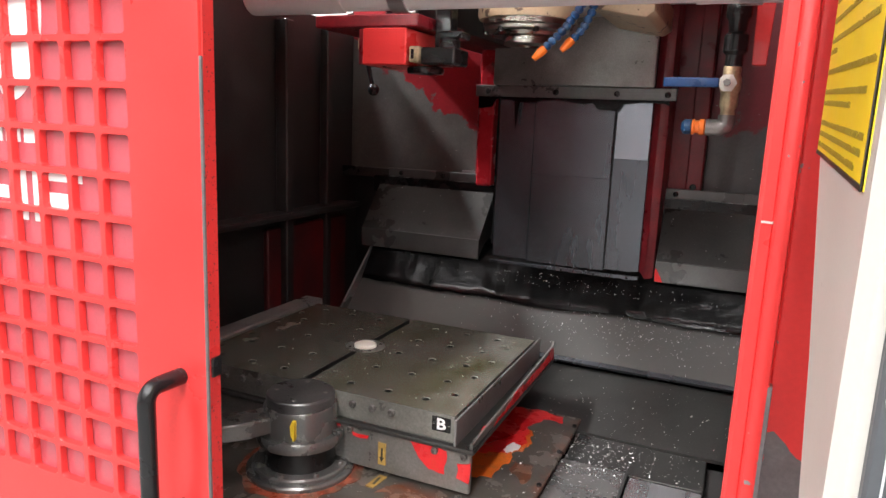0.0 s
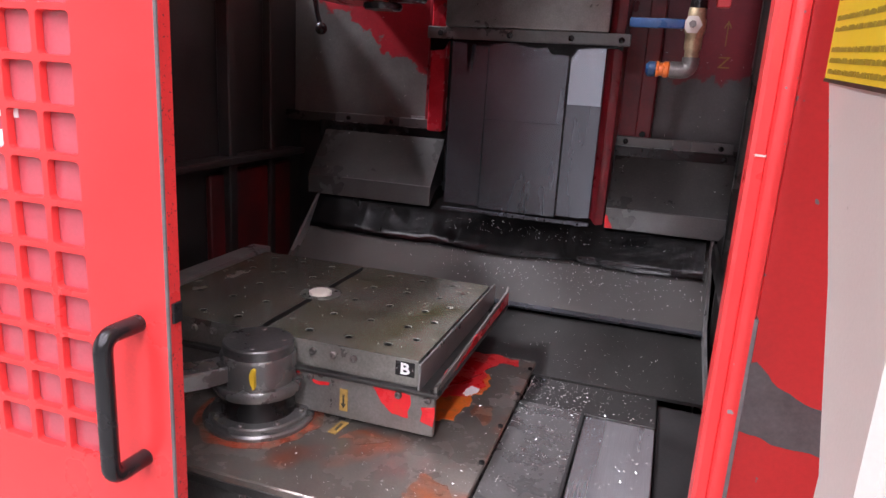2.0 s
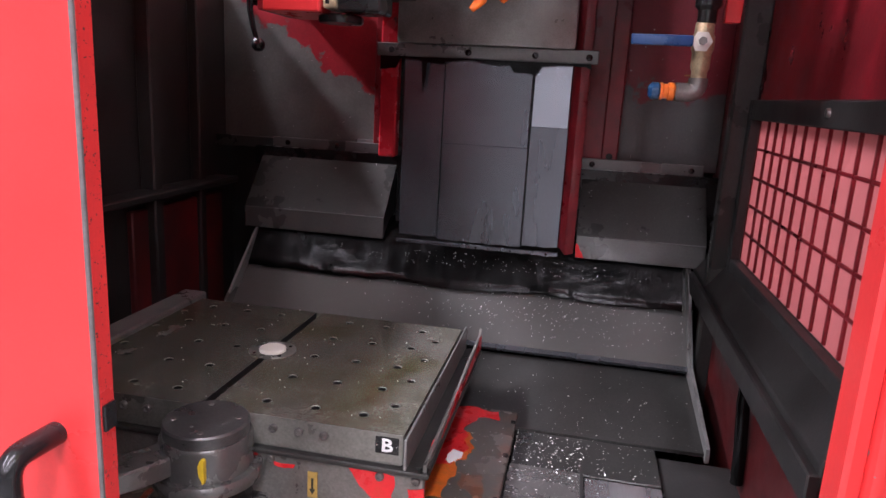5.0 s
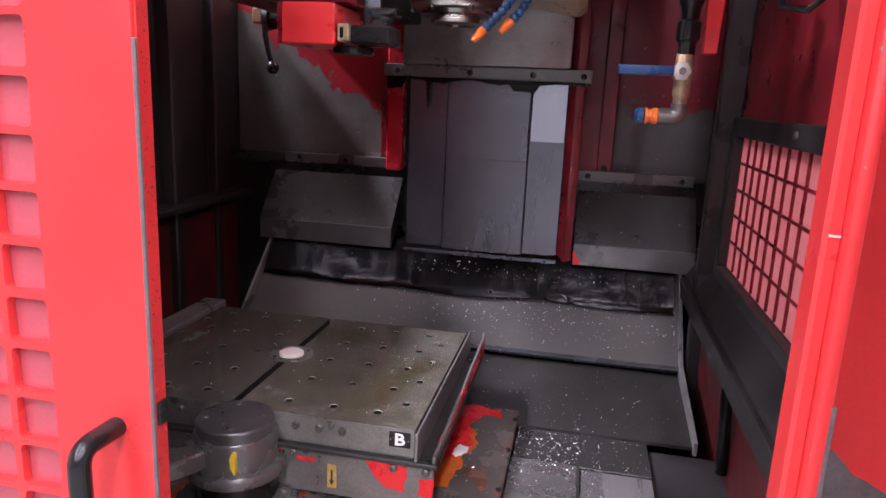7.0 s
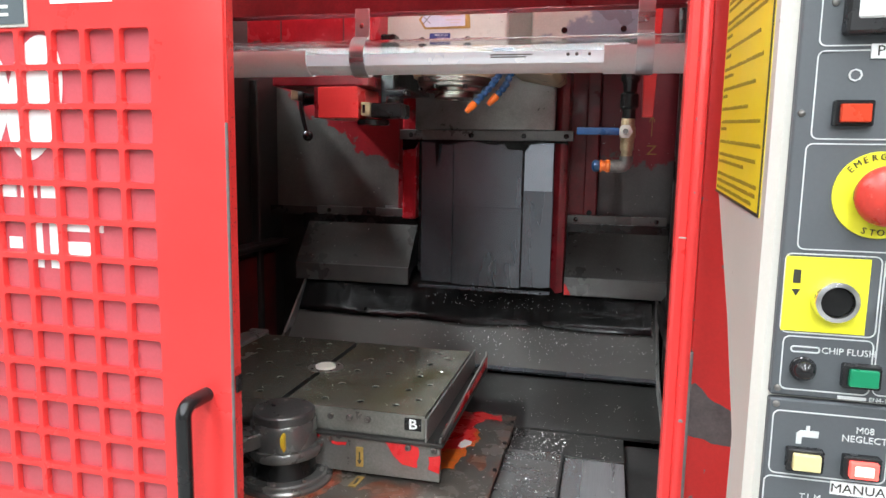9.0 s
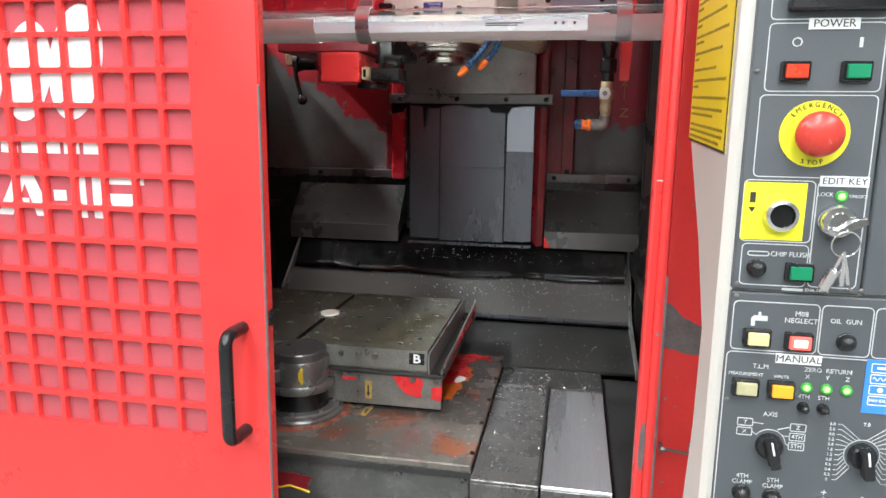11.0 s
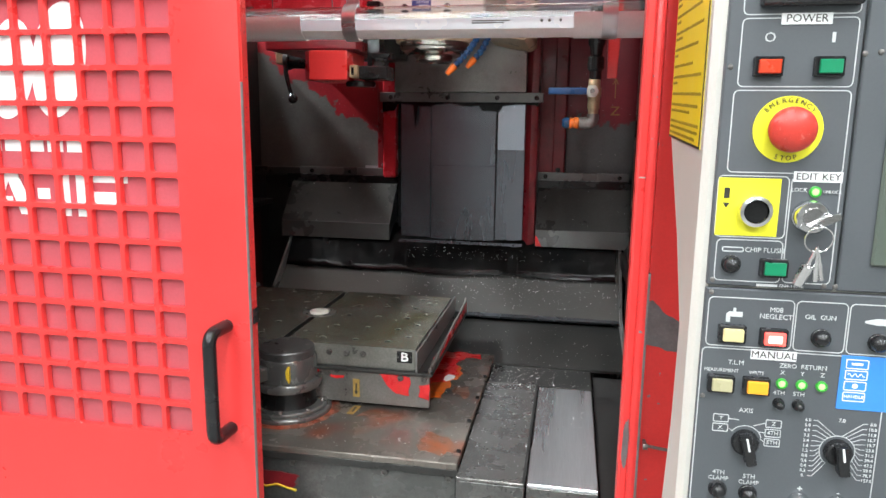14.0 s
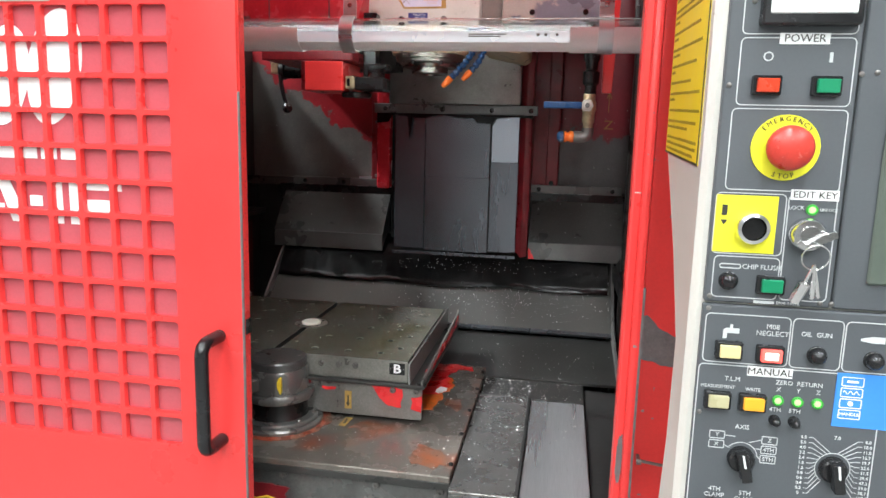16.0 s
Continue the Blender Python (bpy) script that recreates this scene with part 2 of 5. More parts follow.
M_led = glow("lit_green_lamp", (0.55, 1.0, 0.35), 1.4, (0.2, 0.7, 0.1))
M_ledring = glow("green_lamp_bezel", (0.05, 0.5, 0.03), 0.25, (0.04, 0.28, 0.03))
M_cap = surf("white_plastic_plug", (0.85, 0.83, 0.74), 0.4, 0, 0.03, 20, 0)
M_acrylic = surf("red_tinted_acrylic", (0.48, 0.085, 0.105), 0.2, 0, 0.08, 3, 0.0, rough_var=0.04, coat=0.4)
M_pinkglass = surf("translucent_pink_acrylic", (0.74, 0.38, 0.38), 0.3, 0, 0.14, 4, 0.02)
nt = M_pinkglass.node_tree
glowthrough, blend = nt.nodes.new("ShaderNodeBsdfTranslucent"), nt.nodes.new("ShaderNodeMixShader")
glowthrough.inputs[0].default_value = (0.62, 0.33, 0.33, 1)
blend.inputs[0].default_value = 0.85
nt.links.new(nt.nodes["Principled BSDF"].outputs[0], blend.inputs[1])
nt.links.new(glowthrough.outputs[0], blend.inputs[2])
nt.links.new(blend.outputs[0], nt.nodes["Material Output"].inputs[0])
M_tube = clear("clear_lamp_tube", (0.95, 0.96, 0.96), 0.03)
M_screen = surf("dark_screen_glass", (0.10, 0.12, 0.10), 0.12, 0, 0.04, 6, 0)
M_chipmetal = surf("bright_aluminium_swarf", (0.80, 0.80, 0.78), 0.3, 0.7, 0.2, 60, 0)
M_floor = surf("grey_workshop_floor", (0.22, 0.22, 0.21), 0.5, 0, 0.15, 2, 0.05)
M_wall = surf("pale_workshop_wall", (0.62, 0.62, 0.60), 0.7, 0, 0.06, 1.5, 0.05)
M_tubeglow = glow("fluorescent_tube", (1.0, 0.98, 0.94), 6.0)
M_innertube = glow("machine_lamp_tube", (0.95, 1.0, 0.97), 9.0)
M_signgrey = surf("sign_grey", (0.10, 0.12, 0.13), 0.4, 0, 0.05, 20, 0)
M_goldtape = surf("stained_tape", (0.42, 0.27, 0.07), 0.45, 0, 0.25, 60, 0.1)
M_paper = surf("pale_sticker", (0.62, 0.66, 0.78), 0.45, 0, 0.06, 30, 0)
M_navy = surf("navy_print", (0.02, 0.03, 0.16), 0.5, 0, 0.05, 30, 0)

# ---- building helpers ----


def origin(ob):
    v = Vector((0, 0, 0))
    while ob:
        v += ob.matrix_basis.translation
        ob = ob.parent
    return v


def part(name, bm, material, parent=None, label="", smooth=True):
    """Links a bmesh given in world coordinates as one mesh, under a thing or a part."""
    me = bpy.data.meshes.new(name)
    if parent is not None:
        bmesh.ops.translate(bm, verts=bm.verts, vec=-origin(parent))
    bm.to_mesh(me)
    bm.free()
    me.materials.append(material)
    ob = new(name, me)
    if parent is not None:
        ob.parent = parent
    if smooth:
        me.shade_smooth()
        me.set_sharp_from_angle(angle=radians(35))
    if label:
        tagged(ob, label)
    return ob


def thing(name, place, label, category, group="", kind=""):
    ob = new(name)
    ob.empty_display_size = 0.05
    ob.location = place
    return tagged(ob, label, category, group, kind)


def solid(name, bm, material, place, label, category, group="", kind=""):
    """A thing of one mesh with its origin at place."""
    bmesh.ops.translate(bm, verts=bm.verts, vec=-Vector(place))
    ob = part(name, bm, material)
    ob.location = place
    return tagged(ob, label, category, group, kind)


def box(x0, x1, y0, y1, z0, z1, bev=0.002, bm=None, seg=1):
    out = bm or bmesh.new()
    m = Matrix.Translation(((x0 + x1) / 2, (y0 + y1) / 2, (z0 + z1) / 2)) @ Matrix.Diagonal((abs(x1 - x0), abs(y1 - y0), abs(z1 - z0), 1))
    made = bmesh.ops.create_cube(out, size=1, matrix=m)["verts"]
    if bev:
        edges = list({e for v in made for e in v.link_edges})
        bmesh.ops.bevel(out, geom=edges, offset=min(bev, 0.45 * min(abs(x1 - x0), abs(y1 - y0), abs(z1 - z0))), segments=seg, affect="EDGES", profile=0.5)
    return out


def lathe(profile, place, axis=(0, 0, 1), steps=40, bm=None):
    """Turns a profile of (radius, height) round an axis at place; ends at radius 0 are closed."""
    out = bm or bmesh.new()
    turn = Vector((0, 0, 1)).rotation_difference(Vector(axis)).to_matrix().to_4x4()
    m = Matrix.Translation(place) @ turn
    rings = []
    for r, h in profile:
        if r <= 1e-6:
            rings.append([out.verts.new(m @ Vector((0, 0, h)))])
        else:
            rings.append([out.verts.new(m @ Vector((r * math.cos(2 * math.pi * k / steps), r * math.sin(2 * math.pi * k / steps), h))) for k in range(steps)])
    for a, c in zip(rings, rings[1:]):
        for k in range(steps):
            j = (k + 1) % steps
            ring = [a[k % len(a)], a[j % len(a)], c[j % len(c)], c[k % len(c)]]
            ring = [v for q, v in enumerate(ring) if v not in ring[:q]]
            if len(ring) > 2:
                out.faces.new(ring)
    bmesh.ops.recalc_face_normals(out, faces=out.faces)
    return out


def rod(points, radius, steps=14, bm=None):
    """A round bar along a line of points, with closed ends."""
    out = bm or bmesh.new()
    pts = [Vector(p) for p in points]
    radii = radius if isinstance(radius, (list, tuple)) else [radius] * len(pts)
    rings = []
    side = None
    for k, p in enumerate(pts):
        d = (pts[min(k + 1, len(pts) - 1)] - pts[max(k - 1, 0)]).normalized()
        if side is None:
            side = d.orthogonal().normalized()
        side = (side - d * side.dot(d)).normalized()
        up = d.cross(side)
        rings.append([out.verts.new(p + radii[k] * (side * math.cos(2 * math.pi * j / steps) + up * math.sin(2 * math.pi * j / steps))) for j in range(steps)])
    for a, c in zip(rings, rings[1:]):
        for j in range(steps):
            out.faces.new((a[j], a[(j + 1) % steps], c[(j + 1) % steps], c[j]))
    out.faces.new(rings[0][::-1]), out.faces.new(rings[-1])
    bmesh.ops.recalc_face_normals(out, faces=out.faces)
    return out


def arc_points(a, corner, c, r, steps=6):
    """Points of a line from a to c with its corner rounded."""
    a, corner, c = Vector(a), Vector(corner), Vector(c)
    u, w = (a - corner).normalized() * r, (c - corner).normalized() * r
    out = []
    for k in range(steps + 1):
        t = k / steps
        out.append((corner + u) * (1 - t) ** 2 + corner * 2 * t * (1 - t) + (corner + w) * t ** 2)
    return out


def slab(outline, axis, lo, hi, bev=0.0, bm=None):
    """A flat outline pushed from lo to hi along an axis; the outline gives the two other coordinates in order."""
    out = bm or bmesh.new()

    def at(u, v, h):
        return {"x": (h, u, v), "y": (u, h, v), "z": (u, v, h)}[axis]

    low = [out.verts.new(at(u, v, lo)) for u, v in outline]
    top = [out.verts.new(at(u, v, hi)) for u, v in outline]
    n = len(outline)
    new_faces = [out.faces.new(low[::-1]), out.faces.new(top)]
    for k in range(n):
        new_faces.append(out.faces.new((low[k], low[(k + 1) % n], top[(k + 1) % n], top[k])))
    bmesh.ops.recalc_face_normals(out, faces=new_faces)
    if bev:
        edges = [e for e in out.edges if len(e.link_faces) == 2 and e.calc_face_angle(0) > 0.5]
        bmesh.ops.bevel(out, geom=edges, offset=bev, segments=1, affect="EDGES")
    return out


def round_rect(x0, x1, z0, z1, r, steps=4):
    pts = []
    for cx, cz, a0 in ((x1 - r, z1 - r, 0), (x0 + r, z1 - r, 90), (x0 + r, z0 + r, 180), (x1 - r, z0 + r, 270)):
        for k in range(steps + 1):
            a = radians(a0 + 90 * k / steps)
            pts.append((cx + r * math.cos(a), cz + r * math.sin(a)))
    return pts


def frame_line(x0, x1, z0, z1, r, w, y0, y1, bm=None):
    """A printed outline: a thin rounded rectangle in a plane that faces -y."""
    out = bm or bmesh.new()
    a, c = round_rect(x0, x1, z0, z1, r), round_rect(x0 + w, x1 - w, z0 + w, z1 - w, max(r - w, 0.0003))
    n = len(a)
    ring = [[out.verts.new((u, y, v)) for u, v in pts] for y, pts in ((y1, a), (y0, a), (y0, c), (y1, c))]
    for p, q in zip(ring, ring[1:]):
        for k in range(n):
            out.faces.new((p[k], p[(k + 1) % n], q[(k + 1) % n], q[k]))
    bmesh.ops.recalc_face_normals(out, faces=out.faces)
    return out


def lettering(text, x, z, y, size, material, parent, align="CENTER", wide=1.0, turn=0.0, depth=0.0004, weight=-0.004):
    """Raised print in a plane that faces -y, as a mesh."""
    curve = bpy.data.curves.new("lettering", "FONT")
    curve.body, curve.size, curve.align_x, curve.align_y = text, size, align, "CENTER"
    curve.extrude, curve.resolution_u, curve.offset = depth, 2, size * weight
    ob = new("lettering", curve)
    me = bpy.data.meshes.new_from_object(ob.evaluated_get(bpy.context.evaluated_depsgraph_get()))
    bpy.data.objects.remove(ob)
    me.transform(Matrix.Translation((x, y, z)) @ Matrix.Rotation(radians(turn), 4, "Y") @ Matrix.Rotation(radians(90), 4, "X") @ Matrix.Diagonal((wide, 1, 1, 1)))
    me.transform(Matrix.Translation(-origin(parent)))
    me.materials.clear()
    me.materials.append(material)
    out = new("lettering", me)
    out.parent = parent
    return out


def bolt(place, axis, r, parent, material=None):
    """A socket-head screw whose head stands up along an axis."""
    bm = lathe([(0, 0.0), (r, 0.0), (r, r * 0.75), (r * 0.85, r * 0.95), (r * 0.5, r * 0.95), (r * 0.45, r * 0.4), (0, r * 0.4)], place, axis, 14)
    return part("screw", bm, material or M_galv, parent)


def blotch(corners, axis, lo, hi, seed, rough=0.004):
    """A flake of paint with an uneven edge."""
    pts = []
    for k, (u, v) in enumerate(corners):
        u2, v2 = corners[(k + 1) % len(corners)]
        n = max(2, int(math.hypot(u2 - u, v2 - v) / 0.004))
        for j in range(n):
            a, c = u + (u2 - u) * j / n, v + (v2 - v) * j / n
            pts.append((a + rough * noise.noise((a * 60, c * 60, seed)), c + rough * noise.noise((a * 60, c * 60, seed + 7.3))))
    return slab(pts, axis, lo, hi)


# ---- workshop shell ----
floor = solid("floor", box(-5, 5.5, -12, 3.5, -0.1, 0, 0), M_floor, (0, 0, -0.1), "plain grey concrete workshop floor", "floor", kind="structure")
solid("ceiling", box(-5, 5.5, -12, 3.5, 3.5, 3.6, 0), M_wall, (0, 0, 3.5), "plain pale workshop ceiling", "ceiling", kind="structure")
for nm, b in (("wall_north", (-5, 5.5, 3.5, 3.6)), ("wall_south", (-5, 5.5, -12.1, -12)), ("wall_west", (-5.1, -5, -12, 3.5)), ("wall_east", (5.5, 5.6, -12, 3.5))):
    solid(nm, box(*b, 0, 3.5, 0), M_wall, ((b[0] + b[1]) / 2, (b[2] + b[3]) / 2, 0), "plain pale workshop wall", "wall", kind="structure")
for lx, ly, lz, power in LAMP_ROWS:
    fx = thing("ceiling_light", (lx, ly, lz), "white fluorescent batten hung under the ceiling", "light", "workshop ceiling lights")
    part("housing", box(lx - 0.16, lx + 0.16, ly - 0.8, ly + 0.8, lz, lz + 0.07, 0.01), M_wall, fx)
    for dx in (-0.08, 0.08):
        part("tube", rod([(lx + dx, ly - 0.75, lz - 0.02), (lx + dx, ly + 0.75, lz - 0.02)], 0.016), M_tubeglow, fx)
    for sy in (-0.6, 0.6):
        part("hanger", rod([(lx, ly + sy, lz + 0.06), (lx, ly + sy, 3.5)], 0.006, 8), M_galv, fx)

# ---- machine enclosure ----
L_IN = "oily dark steel inner wall of the machine enclosure"


def wall_piece(name, b, mat, label, bev=0.002):
    return solid(name, box(*b, bev), mat, ((b[0] + b[1]) / 2, (b[2] + b[3]) / 2, b[4]), label, "machine wall", kind="structure")


wl = wall_piece("wall_left", (-0.56, -0.52, 0.03, 1.18, 0.30, 1.66), M_dark, L_IN)
part("rib", box(-0.52, -0.487, 0.80, 0.83, 0.80, 1.63, 0.003), M_dark, wl)
part("rib", box(-0.52, -0.495, 0.985, 1.01, 0.80, 1.63, 0.003), M_dark, wl)
# Added dark sheet that hides the bright gap above the wall.
part("upper_plate", box(-0.52, -0.2365, 0.60, 0.606, 1.640, 2.10, 0.001), M_dark, wl)
part("ledge", box(-0.52, -0.46, 0.20, 1.10, 1.165, 1.18, 0.003), M_dark, wl)
part("red_lower_panel", box(-0.52, -0.505, 0.75, 1.10, 0.80, 1.14, 0.003), M_red_dark, wl, "oily red painted lower panel with shade in its colour")
wall_piece("wall_back", (-0.56, 0.68, 1.18, 1.22, 0.30, 2.1), M_dark, L_IN)
wr = thing("wall_right", (0.655, 0.6, 0.3), "red painted right wall of the enclosure with a window", "machine wall", kind="structure")
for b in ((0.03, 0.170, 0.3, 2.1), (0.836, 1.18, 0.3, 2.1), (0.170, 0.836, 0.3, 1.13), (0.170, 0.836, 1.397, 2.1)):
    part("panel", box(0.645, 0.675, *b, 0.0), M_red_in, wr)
part("upright", box(0.60, 0.645, 0.845, 0.875, 0.75, 2.0, 0.004), M_steel, wr, "grey steel upright")
part("upright", box(0.61, 0.645, 0.90, 0.915, 0.75, 2.0, 0.003), M_dark, wr)
part("ledge", slab([(0.645, 1.148), (0.600, 1.085), (0.600, 1.06), (0.645, 1.06)], "y", 0.20, 1.0, 0.002), M_dark, wr, "black sloping ledge under the window")
part("ledge_lip", box(0.590, 0.603, 0.20, 1.0, 1.04, 1.075, 0.002), M_dark, wr)
part("drain_hose", rod([(0.615, 0.54, 1.06), (0.612, 0.53, 1.0), (0.615, 0.52, 0.93), (0.617, 0.52, 0.88)], 0.009), M_rubber, wr, "black rubber hose")
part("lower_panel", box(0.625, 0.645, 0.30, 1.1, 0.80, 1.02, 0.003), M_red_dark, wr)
win = thing("window_1", (0.64, 0.565, 1.145), "pink tinted acrylic window behind a red grid", "window", kind="structure")
part("pane", box(0.6495, 0.6545, 0.168, 0.839, 1.127, 1.398, 0), M_pinkglass, win, "translucent pink acrylic")
for b in ((0.150, 0.185, 1.11, 1.42), (0.821, 0.843, 1.11, 1.42), (0.185, 0.821, 1.11, 1.145), (0.185, 0.821, 1.387, 1.42)):
    part("frame", box(0.628, 0.645, *b, 0.002), M_dark, win, "black frame")
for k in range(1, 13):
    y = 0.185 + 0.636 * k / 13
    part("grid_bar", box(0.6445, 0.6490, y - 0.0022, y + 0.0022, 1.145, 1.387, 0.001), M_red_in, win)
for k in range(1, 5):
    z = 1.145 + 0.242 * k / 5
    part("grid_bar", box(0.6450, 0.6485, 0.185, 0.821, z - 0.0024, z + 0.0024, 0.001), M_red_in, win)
part("hinge_screw", lathe([(0, 0), (0.006, 0), (0.005, 0.004), (0, 0.005)], (0.628, 0.436, 1.405), (-1, 0, 0), 12), M_galv, win)
solid("chip_tray", box(-0.52, 0.645, 0.03, 1.18, 0.62, 0.66, 0), M_dark, (0.06, 0.6, 0.62), "dark oily chip tray below the table", "tray", kind="structure")


# back panels with peeling paint
bl = thing("back_panel", (-0.31, 1.15, 1.26), "grey steel back panel with peeling red paint", "panel", "back panels", "structure")
part("sheet", box(-0.52, -0.128, 1.148, 1.16, 1.262, 2.05, 0.002), M_peel, bl)
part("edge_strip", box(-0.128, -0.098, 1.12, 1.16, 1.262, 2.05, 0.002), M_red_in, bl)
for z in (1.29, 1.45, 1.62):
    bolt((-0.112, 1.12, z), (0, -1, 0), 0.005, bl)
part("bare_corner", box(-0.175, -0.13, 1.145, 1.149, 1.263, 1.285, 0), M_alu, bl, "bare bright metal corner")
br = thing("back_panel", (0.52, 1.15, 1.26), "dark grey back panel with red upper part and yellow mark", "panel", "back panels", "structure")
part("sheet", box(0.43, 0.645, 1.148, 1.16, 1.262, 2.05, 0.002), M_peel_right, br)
rs = part("side_strip", box(0.345, 0.43, 1.11, 1.15, 1.272, 2.05, 0.003), M_red_in, br, "red painted strip with darkened colour")
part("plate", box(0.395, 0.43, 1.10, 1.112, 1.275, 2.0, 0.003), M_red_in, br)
bolt((0.412, 1.10, 1.288), (0, -1, 0), 0.007, br, M_castdark)
lettering("Z", 0.565, 1.455, 1.1475, 0.036, M_dullmark, br, wide=1.2)
part("yellow_mark", rod([(0.563, 1.1475, 1.492), (0.563, 1.1475, 1.545)], 0.0012, 6), M_dullmark, br)
for dx in (-0.007, 0.007):
    part("yellow_mark", rod([(0.563, 1.1475, 1.545), (0.563 + dx, 1.1475, 1.530)], 0.0012, 6), M_dullmark, br)

# ---- front frame ----
fr = thing("front_frame", (0.6, 0, 0), "red painted steel front frame of the machine", "machine frame", kind="structure")
part("post", box(0.529, 0.542, -0.020, 0.012, 0.0, 2.1, 0.003), M_red, fr)
part("bead", box(0.5400, 0.5515, -0.030, 0.012, 0.0, 2.1, 0.004, seg=2), M_red_panel, fr)
fp = part("front_panel", box(0.5515, 0.95, -0.018, 0.02, 0.0, 2.1, 0.002), M_red_panel, fr)
part("worn_edge", box(0.5500, 0.5535, -0.0290, -0.017, 0.80, 1.235, 0.0005), M_bare, fr, "paint worn down to bare metal")
part("header", box(-0.9, 0.95, -0.02, 0.06, 1.668, 2.1, 0.004), M_red, fr)
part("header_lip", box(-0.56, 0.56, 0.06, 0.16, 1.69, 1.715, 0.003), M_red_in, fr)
part("sill", box(-0.9, 0.56, 0.0, 0.06, 0.0, 0.55, 0.004), M_red, fr)
part("left_panel", box(-1.25, -0.78, 0.0, 0.035, 0.0, 2.1, 0.003), M_red, fr)
part("side_sheet", box(-0.9, -0.86, 0.03, 1.22, 0.0, 1.55, 0.0), M_red, fr)


def ragged(cx, cz, rx, rz, y0, y1, seed, steps=44, rough=0.35):
    pts = []
    for k in range(steps):
        a = 2 * math.pi * k / steps
        f = 1 + rough * (noise.noise((math.cos(a) * 1.3 + seed, math.sin(a) * 1.3, seed)) + 0.5 * noise.noise((math.cos(a) * 5, math.sin(a) * 5 + seed, seed)))
        c, s = math.cos(a), math.sin(a)
        pts.append((cx + rx * f * math.copysign(abs(c) ** 0.7, c), cz + rz * f * math.copysign(abs(s) ** 0.7, s)))
    return slab(pts, "y", y0, y1)


part("bare_patch", blotch([(0.553, 1.192), (0.562, 1.198), (0.574, 1.184), (0.59, 1.174), (0.613, 1.170), (0.624, 1.163), (0.632, 1.148), (0.629, 1.133), (0.61, 1.130), (0.575, 1.135), (0.553, 1.137)], "y", -0.0186, -0.010, 2.3, 0.005), M_bare, fr, "grey patch where the red paint is rubbed off")
part("bare_patch", ragged(0.5362, 1.00, 0.004, 0.03, -0.0206, -0.015, 5.1), M_bare, fr)
part("bare_patch", ragged(0.5365, 1.354, 0.005, 0.0009, -0.0206, -0.015, 7.7), M_beige, fr)
lk = thing("cable_clip", (0.577, -0.02, 1.0), "small steel rod clip screwed to the red panel", "clip")
part("rod", rod([(0.558, -0.035, 1.008), (0.599, -0.035, 1.003)], 0.0022, 8), M_galv, lk)
for x in (0.560, 0.597):
    part("nut", rod([(x - 0.003, -0.035, 1.006), (x + 0.003, -0.035, 1.006)], 0.004, 6), M_galv, lk)
    part("foot", box(x - 0.002, x + 0.002, -0.033, -0.014, 1.002, 1.009, 0.0005), M_galv, lk)

# ---- sliding door ----
DX1, DX0, DZ0, DZ1 = -0.003, -0.80, 0.45, 1.98
COLS, ROWS, PITCH = 11, 13, 0.0502
GX1, GZ0 = -0.102, 0.937
GX0, GZ1 = GX1 - COLS * 0.0508, GZ0 + ROWS * PITCH
door = thing("sliding_door", (-0.4, 0.02, DZ0), "red sheet metal sliding door with a punched square grid, half open", "door")


def door_grid():
    bm = bmesh.new()
    px, hole, r = 0.0508, 0.0212, 0.005
    for i in range(COLS):
        for j in range(ROWS):
            cx, cz = GX1 - (i + 0.5) * px, GZ0 + (j + 0.5) * PITCH
            inner = round_rect(cx - hole, cx + hole, cz - hole, cz + hole, r, 3)
            outer = []
            for u, v in inner:
                k = max(abs(u - cx) / (px / 2), abs(v - cz) / (PITCH / 2))
                outer.append((cx + (u - cx) / k, cz + (v - cz) / k))
            soft = [(cx + (u - cx) * 1.03, cz + (v - cz) * 1.03) for u, v in inner]
            rings = [[bm.verts.new((u, y, v)) for u, v in pts] for pts, y in ((outer, 0.0), (soft, 0.0), (inner, 0.0012), (inner, 0.009))]
            corner = [bm.verts.new((cx + sx * px / 2, 0, cz + sz * PITCH / 2)) for sx, sz in ((1, 1), (-1, 1), (-1, -1), (1, -1))]
            n = len(inner)
            for a, c in zip(rings, rings[1:]):
                for k in range(n):
                    bm.faces.new((a[k], a[(k + 1) % n], c[(k + 1) % n], c[k]))
            for q, cv in enumerate(corner):
                a, c = rings[0][q * 4 + 1], rings[0][q * 4 + 2]
                bm.faces.new((a, cv, c))
    bmesh.ops.remove_doubles(bm, verts=bm.verts, dist=0.00005)
    bmesh.ops.recalc_face_normals(bm, faces=bm.faces)
    return bm


def flat_ring():
    bm = bmesh.new()
    for b in ((DX0, GX0, DZ0, DZ1), (GX1, DX1 - 0.004, DZ0, DZ1), (GX0, GX1, DZ0, GZ0), (GX0, GX1, GZ1, DZ1)):
        bm.faces.new([bm.verts.new((x, 0, z)) for x, z in ((b[0], b[2]), (b[1], b[2]), (b[1], b[3]), (b[0], b[3]))])
    # rolled front edge and the side turned back
    prof = [(DX1 - 0.004, 0.0), (DX1 - 0.0015, 0.0008), (DX1, 0.003), (DX1, 0.022), (DX1 - 0.012, 0.022)]
    lo = [bm.verts.new((x, y, DZ0)) for x, y in prof]
    hi = [bm.verts.new((x, y, DZ1)) for x, y in prof]
    for k in range(len(prof) - 1):
        bm.faces.new((lo[k], lo[k + 1], hi[k + 1], hi[k]))
    bmesh.ops.remove_doubles(bm, verts=bm.verts, dist=0.0001)
    bmesh.ops.recalc_face_normals(bm, faces=bm.faces)
    return bm


